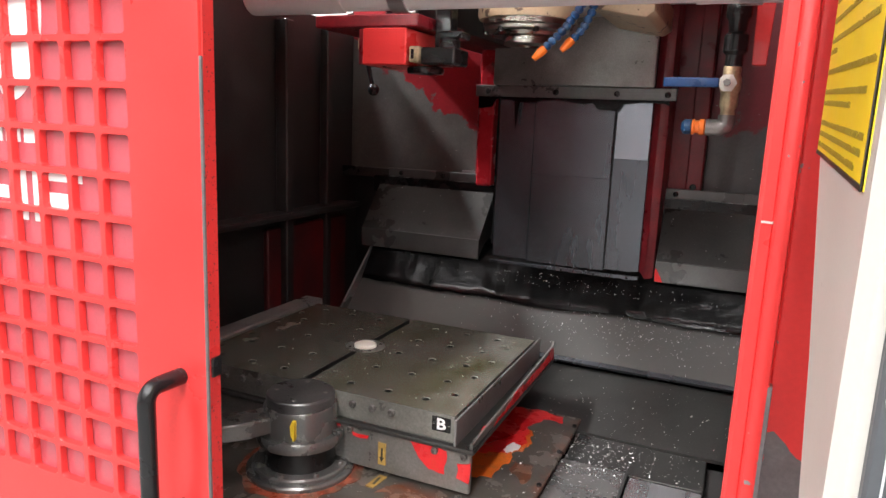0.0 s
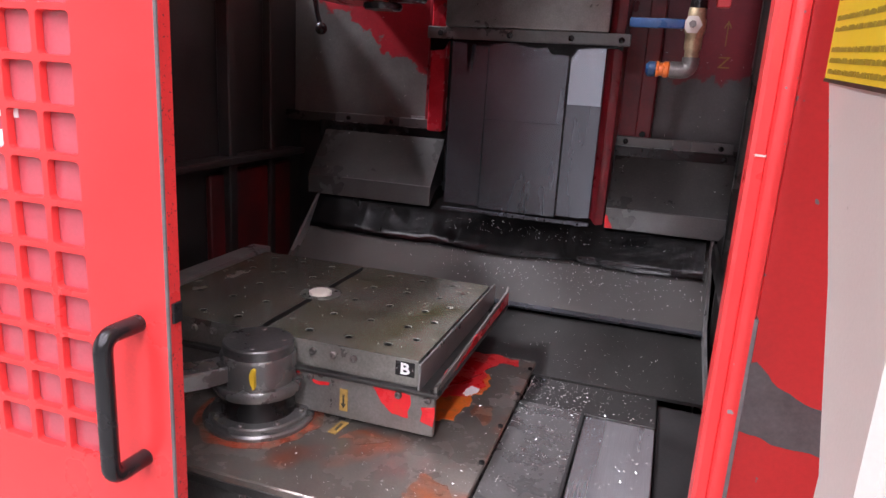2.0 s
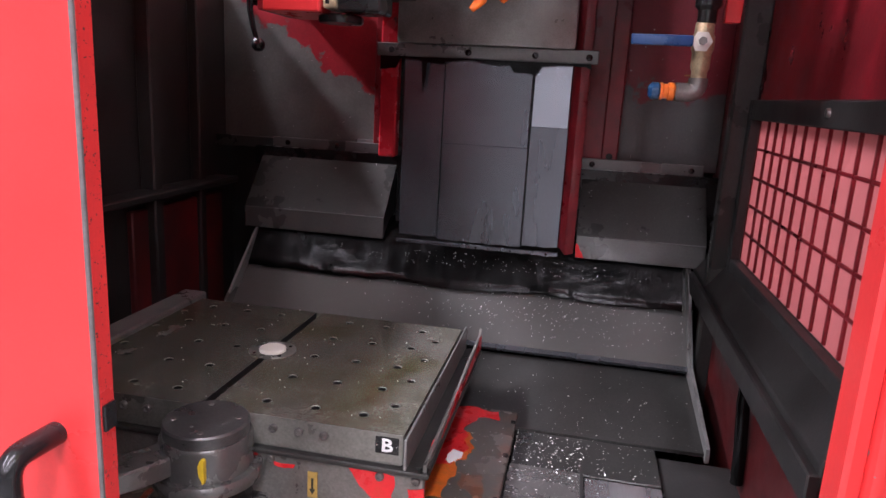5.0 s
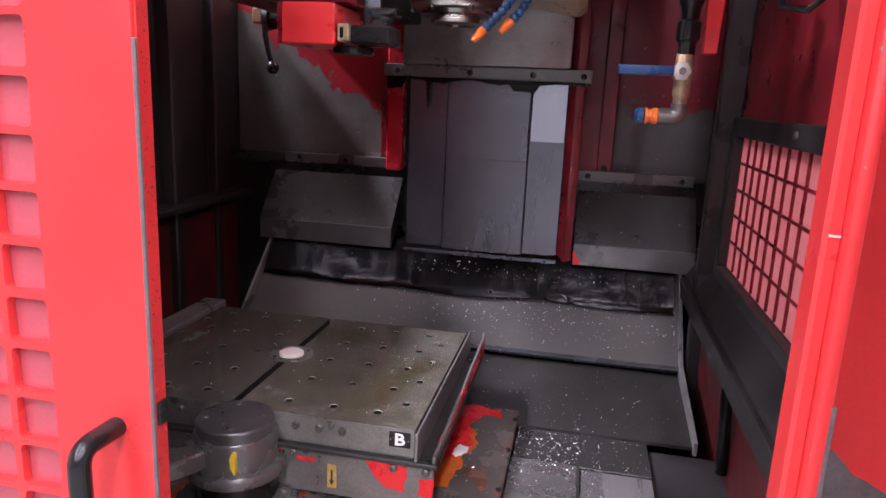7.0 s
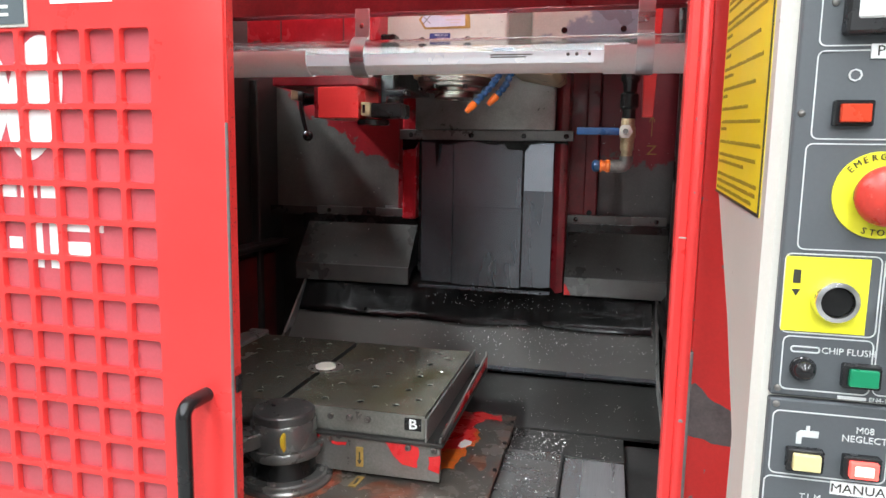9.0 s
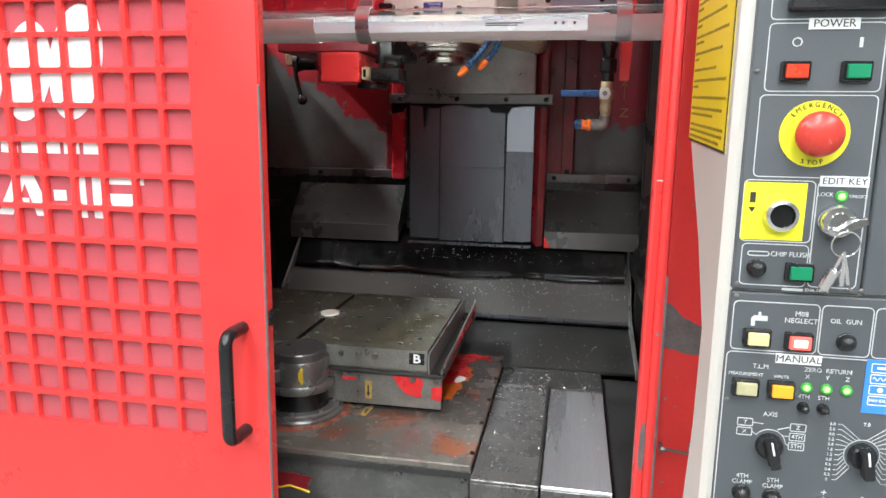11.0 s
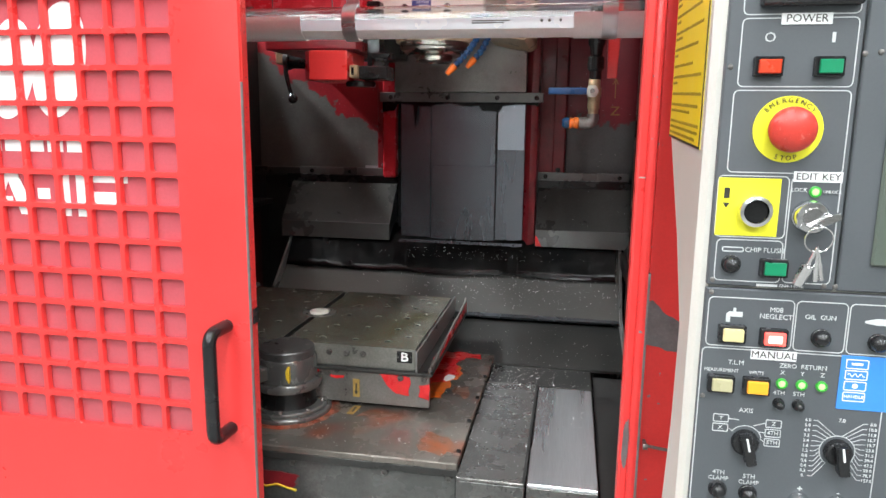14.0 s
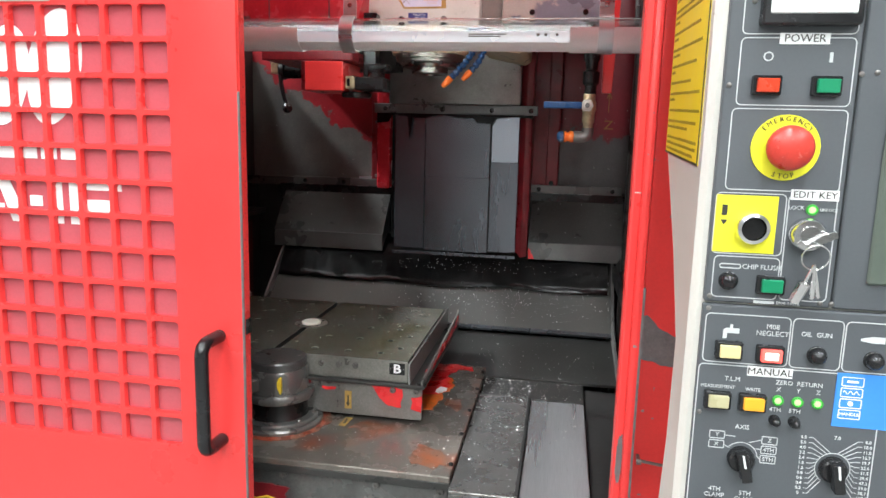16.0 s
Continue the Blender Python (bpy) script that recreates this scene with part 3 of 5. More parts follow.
part("grid", door_grid(), M_red, door, "red punched grid with rounded square holes")
part("skin", flat_ring(), M_red, door)
part("side_edge", box(DX1 - 0.002, DX1 + 0.0012, 0.004, 0.0215, DZ0, DZ1, 0.0008), M_red_chip, door, "red door edge full of paint chips")
part("worn_line", box(DX1 - 0.0022, DX1 + 0.0016, 0.0006, 0.0042, 0.60, 1.47, 0.0008), M_bare, door, "worn bare metal line")
part("latch_notch", box(DX1 - 0.001, DX1 + 0.004, 0.006, 0.0205, 1.122, 1.145, 0.001), M_black, door, "black latch slot")
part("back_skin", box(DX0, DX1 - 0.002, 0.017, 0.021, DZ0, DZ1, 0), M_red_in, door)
pane = part("pane", box(GX0 - 0.01, GX1 + 0.01, 0.0095, 0.0145, GZ0 - 0.01, GZ1 + 0.01, 0), M_acrylic, door, "red tinted acrylic behind the grid")
HT, HB, HY1 = 1.119, 0.958, -0.048
pts = [(-0.040, 0.002, HT)] + arc_points((-0.040, 0, HT), (-0.043, HY1, HT), (-0.043, HY1, 1.04), 0.018) + \
    arc_points((-0.043, HY1, 1.04), (-0.043, HY1, HB), (-0.040, 0, HB), 0.018) + [(-0.040, 0.002, HB)]
handle = part("handle", rod(pts, 0.0098, 18), M_black, door, "glossy black pull handle")


def ellipse(cx, cz, rx, rz, lean, y0, y1):
    pts = []
    for k in range(40):
        a = 2 * math.pi * k / 40
        u, v = rx * math.cos(a), rz * math.sin(a)
        pts.append((cx + u * math.cos(lean) - v * math.sin(lean), cz + u * math.sin(lean) + v * math.cos(lean)))
    return slab(pts, "y", y0, y1)


for k, (cx, cz, rx, rz) in enumerate(((-0.291, 1.500, 0.043, 0.084), (-0.373, 1.488, 0.039, 0.074), (-0.450, 1.475, 0.033, 0.062))):
    part("white_shape", ellipse(cx, cz, rx, rz, radians(-14), 0.0086 - 0.0003 * k, 0.0094), M_white, pane)
for k, (x0, x1, z1) in enumerate(((-0.545, -0.500, 1.404), (-0.492, -0.462, 1.392), (-0.456, -0.438, 1.402), (-0.431, -0.402, 1.392), (-0.395, -0.366, 1.392), (-0.358, -0.329, 1.392), (-0.322, -0.296, 1.392), (-0.289, -0.258, 1.392))):
    part("white_bar", box(x0, x1, 0.0085, 0.0094, 1.368, z1, 0), M_white, pane)
# the model name in broad block letters
GZL, GZH = 1.272, 1.339
BLOCK_LETTERS = (
    [(-0.279, GZL), (-0.258, GZL), (-0.258, 1.292), (-0.208, 1.292), (-0.208, 1.310), (-0.258, 1.310), (-0.258, 1.324), (-0.193, 1.324), (-0.193, GZH), (-0.279, GZH)],
    [(-0.315, GZL), (-0.291, GZL), (-0.291, GZH), (-0.315, GZH)],
    [(-0.346, 1.297), (-0.325, 1.297), (-0.325, 1.313), (-0.346, 1.313)],
    [(-0.448, GZL), (-0.422, GZL), (-0.414, 1.286), (-0.391, 1.286), (-0.391, 1.299), (-0.407, 1.299), (-0.396, 1.322), (-0.378, GZL), (-0.352, GZL), (-0.381, GZH), (-0.411, GZH)],
    [(-0.560, GZL), (-0.537, GZL), (-0.537, 1.292), (-0.516, 1.292), (-0.494, GZL), (-0.466, GZL), (-0.492, 1.294), (-0.474, 1.302), (-0.474, 1.331), (-0.484, GZH), (-0.560, GZH)],
)
for outline_points in BLOCK_LETTERS:
    part("lettering", slab(outline_points, "y", 0.0085, 0.0094), M_white, pane, smooth=False)
sg = thing("warning_sign", (-0.355, -0.002, 1.59), "grey sign plate with a pale rim on the door", "sign")
part("rim", box(-0.428, -0.283, -0.003, 0.0, 1.590, 1.70, 0.001), M_beige, sg)
part("face", box(-0.424, -0.287, -0.0042, -0.0028, 1.594, 1.696, 0), M_signgrey, sg)
for z in (1.604, 1.614, 1.628, 1.640):
    part("print_bar", box(-0.415, -0.31, -0.0048, -0.0040, z, z + 0.004, 0), M_white, sg)
st = thing("sticker", (-0.2, -0.002, 1.62), "plain white sticker on the red door", "sticker")
part("sheet", box(-0.248, -0.156, -0.0012, 0.0, 1.618, 1.66, 0), M_white, st)

# ---- control pendant ----
PY = -0.402
pend = thing("control_panel", (0.75, -0.3, 0.85), "beige control pendant with a dark grey button panel", "control panel")
side = [(-0.400, 0.80), (-0.262, 0.80), (-0.340, 1.162), (-0.345, 1.254), (-0.296, 1.323), (-0.207, 1.4175), (-0.206, 1.95), (-0.400, 1.95)]


def flare(bm):
    """The label hangs slightly lower towards the front."""
    for v in bm.verts:
        v.co.z += (v.co.y + 0.166) * 0.045
    return bm


part("housing", slab(side, "x", 0.5545, 1.15, 0.005), M_beige, pend)
part("back_box", box(0.76, 0.98, -0.29, -0.153, 1.45, 1.90, 0.004), M_beige, pend)
up = part("upper_plate", box(0.5635, 0.6555, PY - 0.0035, PY + 0.004, 1.3045, 1.75, 0.0012), M_panel, pend, "dark grey button plate")
lo = part("lower_plate", box(0.5635, 1.12, PY - 0.0035, PY + 0.004, 0.92, 1.3025, 0.0012), M_panel, pend, "dark grey button plate")
sc = part("screen_plate", box(0.6570, 1.12, PY - 0.0035, PY + 0.004, 1.3045, 1.75, 0.0012), M_panel, pend, "dark grey screen bezel")
part("screen", box(0.678, 0.95, PY - 0.0065, PY - 0.003, 1.325, 1.55, 0.003), M_screen, sc, "dark greenish screen glass")
F = PY - 0.0035


def outline(b, parent):
    part("printed_line", frame_line(*b, 0.004, 0.0007, F - 0.0005, F + 0.0004), M_print, parent, smooth=False)


def push(x, z, mat, parent, w=0.0202, h=0.0142, label=""):
    bz = part("button", box(x - w / 2, x + w / 2, F - 0.0050, F + 0.001, z - h / 2, z + h / 2, 0.0008), M_black, parent, label)
    part("lens", box(x - w / 2 + 0.0028, x + w / 2 - 0.0022, F - 0.0080, F - 0.004, z - h / 2 + 0.0020, z + h / 2 - 0.0022, 0.0006), mat, bz)
    return bz


def lamp_dome(x, z, parent, r=0.0066, mat=None):
    part("indicator", lathe([(r * 1.1, 0), (r * 1.1, 0.0015), (r, 0.002), (r * 0.95, 0.005), (r * 0.7, 0.008), (r * 0.3, 0.0095), (0, 0.0098)], (x, F, z), (0, -1, 0), 24), mat or M_black, parent)


def tag(text, x, z, w, h, size, parent):
    b = part("tag", box(x - w / 2, x + w / 2, F - 0.001, F + 0.0005, z - h / 2, z + h / 2, 0), M_white, parent, "white engraved tag", smooth=False)
    lettering(text, x, z, F - 0.0011, size * 0.92, M_ink, b, wide=1.05)


def panel_screw(x, z, parent):
    part("screw", lathe([(0.0021, 0), (0.0019, 0.0008), (0.001, 0.0013), (0, 0.0013)], (x, F, z), (0, -1, 0), 12), M_galv, parent)


for b in ((0.573, 0.652, 1.5065, 1.565), (0.573, 0.652, 1.4555, 1.5045), (0.571, 0.652, 1.3925, 1.4535), (0.5655, 0.6165, 1.343, 1.3905), (0.6175, 0.652, 1.309, 1.3905), (0.568, 0.6165, 1.3085, 1.3415)):
    outline(b, up)
for b in ((0.566, 0.6295, 1.2555, 1.2955), (0.6305, 0.6675, 1.2555, 1.2955), (0.6685, 0.72, 1.2555, 1.2955), (0.564, 0.70, 1.118, 1.2540)):
    outline(b, lo)
mt = part("meter", box(0.584, 0.651, F - 0.010, F + 0.001, 1.512, 1.57, 0.0015), M_black, up, "black framed meter with a white dial")
part("dial", box(0.589, 0.6465, F - 0.0115, F - 0.009, 1.5195, 1.568, 0.001), M_white, mt)
for x in (0.580, 0.6535):
    panel_screw(x, 1.530, up)
tag("POWER", 0.6165, 1.5035, 0.034, 0.0078, 0.0085, up)
lettering("O", 0.593, 1.4905, F - 0.0003, 0.010, M_print, up)
part("print_bar", box(0.6347, 0.6370, F - 0.0005, F + 0.0005, 1.487, 1.494, 0), M_print, up)
push(0.593, 1.470, M_redlens, up)
push(0.634, 1.470, M_green, up)
for x, z in ((0.5675, 1.470), (0.6575, 1.479), (0.668, 1.480), (0.5675, 1.309), (0.648, 1.308), (0.656, 1.308), (0.5675, 1.299), (0.5675, 1.213)):
    panel_screw(x, z, up if z > 1.303 else lo)
es = part("estop", lathe([(0, 0), (0.0243, 0), (0.0243, 0.0012), (0, 0.0012)], (0.611, F, 1.425), (0, -1, 0), 48), M_lemon, up, "yellow emergency stop disc")
part("collar", lathe([(0.0135, 0), (0.0135, 0.010), (0.012, 0.010)], (0.611, F, 1.425), (0, -1, 0), 32), M_galv, es)
part("mushroom", lathe([(0.011, 0.009), (0.0158, 0.0095), (0.0166, 0.0122), (0.0160, 0.0160), (0.0138, 0.0192), (0.008, 0.0216), (0, 0.0223)], (0.611, F, 1.425), (0, -1, 0), 48), M_mushroom, es, "scuffed red mushroom head")
for k, ch in enumerate("EMERGENCY"):
    a = radians(-49 + 98 * k / 8)
    lettering(ch, 0.611 + 0.0212 * math.sin(a), 1.425 + 0.0212 * math.cos(a), F - 0.0014, 0.0052, M_ink, es, turn=math.degrees(a))
for k, ch in enumerate("STOP"):
    a = radians(-18 + 36 * k / 3)
    lettering(ch, 0.611 + 0.0212 * math.sin(a), 1.425 - 0.0212 * math.cos(a), F - 0.0014, 0.0052, M_ink, es, turn=-math.degrees(a))
yp = part("yellow_plate", box(0.5660, 0.6105, F - 0.0008, F + 0.0005, 1.3445, 1.3885, 0), M_lemon, up, "yellow plate with a black push button")
part("ring", lathe([(0.0125, 0), (0.0125, 0.006), (0.0115, 0.008), (0.0090, 0.0085), (0.0088, 0.005)], (0.593, F - 0.0006, 1.364), (0, -1, 0), 36), M_chrome, yp)
part("cap", lathe([(0.0088, 0.005), (0.008, 0.0058), (0, 0.0055)], (0.593, F - 0.0006, 1.364), (0, -1, 0), 32), M_castdark, yp)
part("symbol", box(0.5705, 0.5745, F - 0.0013, F - 0.0007, 1.373, 1.381, 0), M_ink, yp)
part("symbol", slab([(0.570, 1.3695), (0.575, 1.3695), (0.5725, 1.3655)], "y", F - 0.0013, F - 0.0007), M_ink, yp)
tag("EDIT KEY", 0.6355, 1.3905, 0.0335, 0.0078, 0.0078, up)
lettering("LOCK", 0.6235, 1.3805, F - 0.0003, 0.0042, M_print, up)
lettering("UNLOCK", 0.6465, 1.3795, F - 0.0003, 0.0036, M_print, up, wide=0.85)


def led(x, z, parent, lit=True):
    ring = part("indicator", lathe([(0.0042, 0), (0.0042, 0.002), (0.003, 0.0026), (0.0026, 0.0018)], (x, F, z), (0, -1, 0), 20), M_ledring if lit else M_black, parent)
    part("bulb", lathe([(0.0027, 0.0015), (0.0018, 0.0035), (0, 0.004)], (x, F, z), (0, -1, 0), 16), M_led if lit else M_green, ring)


led(0.6345, 1.3795, up)
ks = part("key_switch", lathe([(0.0125, 0), (0.0125, 0.008), (0.0110, 0.0105), (0.0075, 0.0108), (0.0072, 0.013), (0, 0.013)], (0.632, F, 1.361), (0, -1, 0), 36), M_chrome, up, "chrome key switch")
part("key", slab([(0.628, 1.355), (0.631, 1.352), (0.650, 1.361), (0.648, 1.366), (0.640, 1.364)], "y", F - 0.017, F - 0.0125, 0.0005), M_chrome, ks, "key in the lock")
ring_pts = [(0.634 + 0.0095 * math.cos(2 * math.pi * k / 28), F - 0.021 - 0.002 * math.sin(2 * math.pi * k / 28), 1.3465 + 0.0095 * math.sin(2 * math.pi * k / 28)) for k in range(29)]
part("key_ring", rod(ring_pts, 0.0006, 8), M_chrome, ks)
for dx, dz, w in ((-0.008, -0.030, 0.0045), (0.004, -0.027, 0.0022), (0.0085, -0.026, 0.0018)):
    a, c = Vector((0.634, F - 0.02, 1.341)), Vector((0.634 + dx, F - 0.010, 1.341 + dz))
    part("key", rod([a, a.lerp(c, 0.45), a.lerp(c, 0.5), c], [0.0012, 0.0014, w, w], 10), M_chrome, ks)
lettering("CHIP FLUSH", 0.6035, 1.3335, F - 0.0003, 0.0054, M_print, up)
part("symbol", frame_line(0.5725, 0.5885, 1.3315, 1.3355, 0.0018, 0.0008, F - 0.0005, F + 0.0004), M_print, up, smooth=False)
push(0.6105, 1.3205, M_green, up)
lamp_dome(0.580, 1.322, up)
part("print_bar", box(0.600, 0.615, F - 0.0005, F + 0.0005, 1.3053, 1.3073, 0), M_print, up)
lettering("EN4-1401B", 0.6165, 1.3063, F - 0.0003, 0.0037, M_print, up, "LEFT")

part("symbol", slab([(0.580, 1.2755), (0.583, 1.2755), (0.583, 1.280), (0.592, 1.280), (0.592, 1.284), (0.587, 1.284), (0.587, 1.287), (0.585, 1.287), (0.585, 1.284), (0.582, 1.284), (0.580, 1.282)], "y", F - 0.0005, F + 0.0004), M_print, lo)
lettering("M08", 0.6165, 1.2870, F - 0.0003, 0.0056, M_print, lo)
lettering("NEGLECT", 0.6165, 1.2815, F - 0.0003, 0.0056, M_print, lo)
push(0.585, 1.2665, M_ivory, lo)
ng = push(0.6155, 1.2655, M_litred, lo)
part("core", box(0.6105, 0.6205, F - 0.0092, F - 0.0080, 1.2625, 1.2685, 0.0015), M_litcore, ng)
lettering("OIL  GUN", 0.6485, 1.2830, F - 0.0003, 0.0052, M_print, lo)
lamp_dome(0.650, 1.267, lo)
lamp_dome(0.6905, 1.2660, lo)
part("symbol", slab([(0.680, 1.2825), (0.688, 1.2845), (0.697, 1.2845), (0.697, 1.2795), (0.688, 1.2795), (0.680, 1.2810)], "y", F - 0.0005, F + 0.0004), M_print, lo)
tag("MANUAL", 0.6175, 1.2505, 0.0335, 0.0078, 0.0085, lo)
lettering("T.L.M", 0.5905, 1.2425, F - 0.0003, 0.0052, M_print, lo)
lettering("MEASUREMENT", 0.580, 1.2355, F - 0.0003, 0.0038, M_print, lo)
lettering("WRITE", 0.6065, 1.2350, F - 0.0003, 0.0038, M_print, lo)
push(0.580, 1.2250, M_olive, lo)
push(0.6065, 1.2250, M_amber, lo)
lettering("ZERO  RETURN", 0.640, 1.2425, F - 0.0003, 0.0050, M_print, lo)
for ch, x in (("X", 0.6255), ("Y", 0.640), ("Z", 0.6545)):
    lettering(ch, x, 1.2368, F - 0.0003, 0.0048, M_print, lo)
    led(x, 1.2280, lo)
for ch, x in (("4TH", 0.6245), ("5TH", 0.639)):
    lettering(ch, x, 1.2200, F - 0.0003, 0.0048, M_print, lo)
    lamp_dome(x, 1.2115, lo, 0.004)
blue = part("blue_plate", box(0.6665, 0.76, F - 0.0008, F + 0.0005, 1.2110, 1.2545, 0), M_bluepanel, lo, "blue printed field with white symbols", smooth=False)
for k in range(4):
    z = 1.2480 - 0.0088 * k
    part("printed_line", frame_line(0.670, 0.686, z - 0.0038, z + 0.0038, 0.001, 0.0006, F - 0.0013, F - 0.0005), M_white, blue, smooth=False)
lettering("HANDLE", 0.678, 1.2216, F - 0.0010, 0.0036, M_white, blue)
part("symbol", box(0.674, 0.682, F - 0.0013, F - 0.0005, 1.2472, 1.2490, 0), M_white, blue)
part("symbol", ellipse(0.678, 1.2304, 0.002, 0.002, 0, F - 0.0013, F - 0.0005), M_white, blue)
wv = [(0.672 + 0.012 * k / 24, F - 0.0009, 1.2392 + 0.0013 * math.sin(k * 0.75)) for k in range(25)]
part("symbol", rod(wv, 0.00035, 6), M_white, blue)
lettering("AXIS", 0.6015, 1.2030, F - 0.0003, 0.0052, M_print, lo)


def knob(x, z, tilt, parent):
    k = part("knob", lathe([(0.0105, 0), (0.0105, 0.004), (0.0095, 0.006), (0.0085, 0.007), (0, 0.007)], (x, F, z), (0, -1, 0), 28), M_black, parent, "black rotary selector")
    bm = box(-0.0042, 0.0042, -0.016, -0.005, -0.0145, 0.0105, 0.0018, seg=2)
    bm.transform(Matrix.Translation((x, F, z)) @ Matrix.Rotation(radians(tilt), 4, "Y"))
    part("grip", bm, M_black, k)
    bm = box(-0.0007, 0.0007, -0.0168, -0.0155, -0.001, 0.0095, 0)
    bm.transform(Matrix.Translation((x, F, z)) @ Matrix.Rotation(radians(tilt), 4, "Y"))
    part("pointer", bm, M_white, k)


knob(0.6025, 1.1765, -14, lo)
knob(0.6715, 1.1750, -10, lo)
for ch, x, z in (("Y", 0.583, 1.1950), ("X", 0.583, 1.1870), ("Z", 0.623, 1.1935), ("4TH", 0.623, 1.1855), ("5TH", 0.623, 1.1775)):
    part("printed_line", frame_line(x - 0.0060, x + 0.0060, z - 0.0034, z + 0.0034, 0.001, 0.0006, F - 0.0005, F + 0.0004), M_print, lo, smooth=False)
    lettering(ch, x, z, F - 0.0003, 0.0046, M_print, lo)
for a in ((0.589, 1.195, 0.597, 1.1945), (0.589, 1.187, 0.593, 1.1845), (0.617, 1.1935, 0.608, 1.1905), (0.617, 1.1855, 0.612, 1.1855), (0.617, 1.1775, 0.614, 1.1800)):
    part("printed_line", rod([(a[0], F, a[1]), (a[2], F, a[3])], 0.00035, 6), M_print, lo)
arcp = [(0.6025 + 0.0125 * math.cos(radians(d)), F, 1.1775 + 0.0125 * math.sin(radians(d))) for d in range(15, 150, 9)]
part("printed_line", rod(arcp, 0.00035, 6), M_print, lo)
arcp = [(0.6715 + 0.0130 * math.cos(radians(d)), F, 1.1750 + 0.0130 * math.sin(radians(d))) for d in range(-55, 236, 9)]
part("printed_line", rod(arcp, 0.00035, 6), M_print, lo)
lettering("7.0", 0.6725, 1.2010, F - 0.0003, 0.0042, M_print, lo)
LEFT = ("6.0", "5.0", "4.0", "3.2", "2.4", "1.6", "1.2", "0.8", "0.6", "0.4", "0.2", "0")
RIGHT = ("8.0", "10.0", "11.8", "15.7", "19.7", "23.6", "31.5", "39.4", "47.3", "59.0", "78.7", "157.5")
for k in range(12):
    z = 1.1995 - 0.0043 * k
    for s, words in ((-1, LEFT), (1, RIGHT)):
        a = radians(90 - s * (12 + 133 * k / 11))
        lettering(words[k], 0.6715 + s * 0.0235, z, F - 0.0003, 0.0036, M_print, lo)
        part("printed_line", rod([(0.6715 + s * 0.0195, F, z), (0.6715 + s * 0.0165, F, z), (0.6715 + 0.0135 * math.cos(a), F, 1.1750 + 0.0135 * math.sin(a))], 0.0003, 5), M_print, lo)
for t1, x, z in (("4TH", 0.585, 1.1480), ("5TH", 0.6085, 1.1465)):
    lettering(t1, x, z, F - 0.0003, 0.0052, M_print, lo)
    lettering("CLAMP", x, z - 0.0052, F - 0.0003, 0.0050, M_print, lo)
    lamp_dome(x, z - 0.0145, lo)
for ch, x in (("+", 0.6475), ("-", 0.676)):
    lettering(ch, x, 1.1400, F - 0.0003, 0.008, M_print, lo)
    part("chrome_button", lathe([(0.0085, 0), (0.0085, 0.005), (0.0075, 0.008), (0.005, 0.0085), (0, 0.0075)], (x, F, 1.1290), (0, -1, 0), 28), M_chrome, lo)
yl = part("safety_label", flare(box(0.5535, 0.5555, -0.3826, -0.207, 1.4180, 1.90, 0)), M_yellow, pend, "yellow label with lines of small black print", smooth=False)
rnd = random.Random(4)
z = 1.4225
# blocks of print from the bottom up: the share of the line that each row fills
BLOCKS = [(0.86, 0.92, 0.95), (0.62, 0.92), (0.93,), (0.09, 0.93), (0.62,), (0.10, 0.78), (0.22, 0.90), (0.12, 0.84), (0.10, 0.9, 0.92), (0.5, 0.93), (0.93,), (0.3, 0.9)]
for row in [share for block in BLOCKS * 2 for share in (*block, 0)]:
    if z > 1.888:
        break
    if row:
        y, stop = -0.213, -0.213 - 0.163 * row
        words = bmesh.new()
        while y > stop:
            for k in range(rnd.randint(2, 8)):
                h = rnd.choice((0.0019, 0.0024, 0.0026))
                box(0.5531, 0.5540, y - 0.0013, y, z, z + h, 0, words)
                y -= 0.0018
            y -= 0.0016
        part("print_bar", flare(words), M_smallprint, yl, smooth=False)
    z += 0.0056 if row else 0.0046
part("border", flare(box(0.5531, 0.5540, -0.3826, -0.207, 1.4180, 1.4200, 0)), M_ink, yl, smooth=False)
part("border", flare(box(0.5531, 0.5540, -0.3826, -0.3812, 1.4200, 1.90, 0)), M_ink, yl, smooth=False)

# true size and place of the whole panel
PEND = 1.0825
pend.scale = (PEND, PEND, PEND)
pend.location = (0.6061 + PEND * (0.75 - 0.6), -0.3018 + PEND * (-0.3 + 0.4055), 1.3347 + PEND * (0.85 - 1.35))

# ---- chip guards and slanted sheet at the back ----
GL = "grey sheet steel chip guard with a folded front lip"


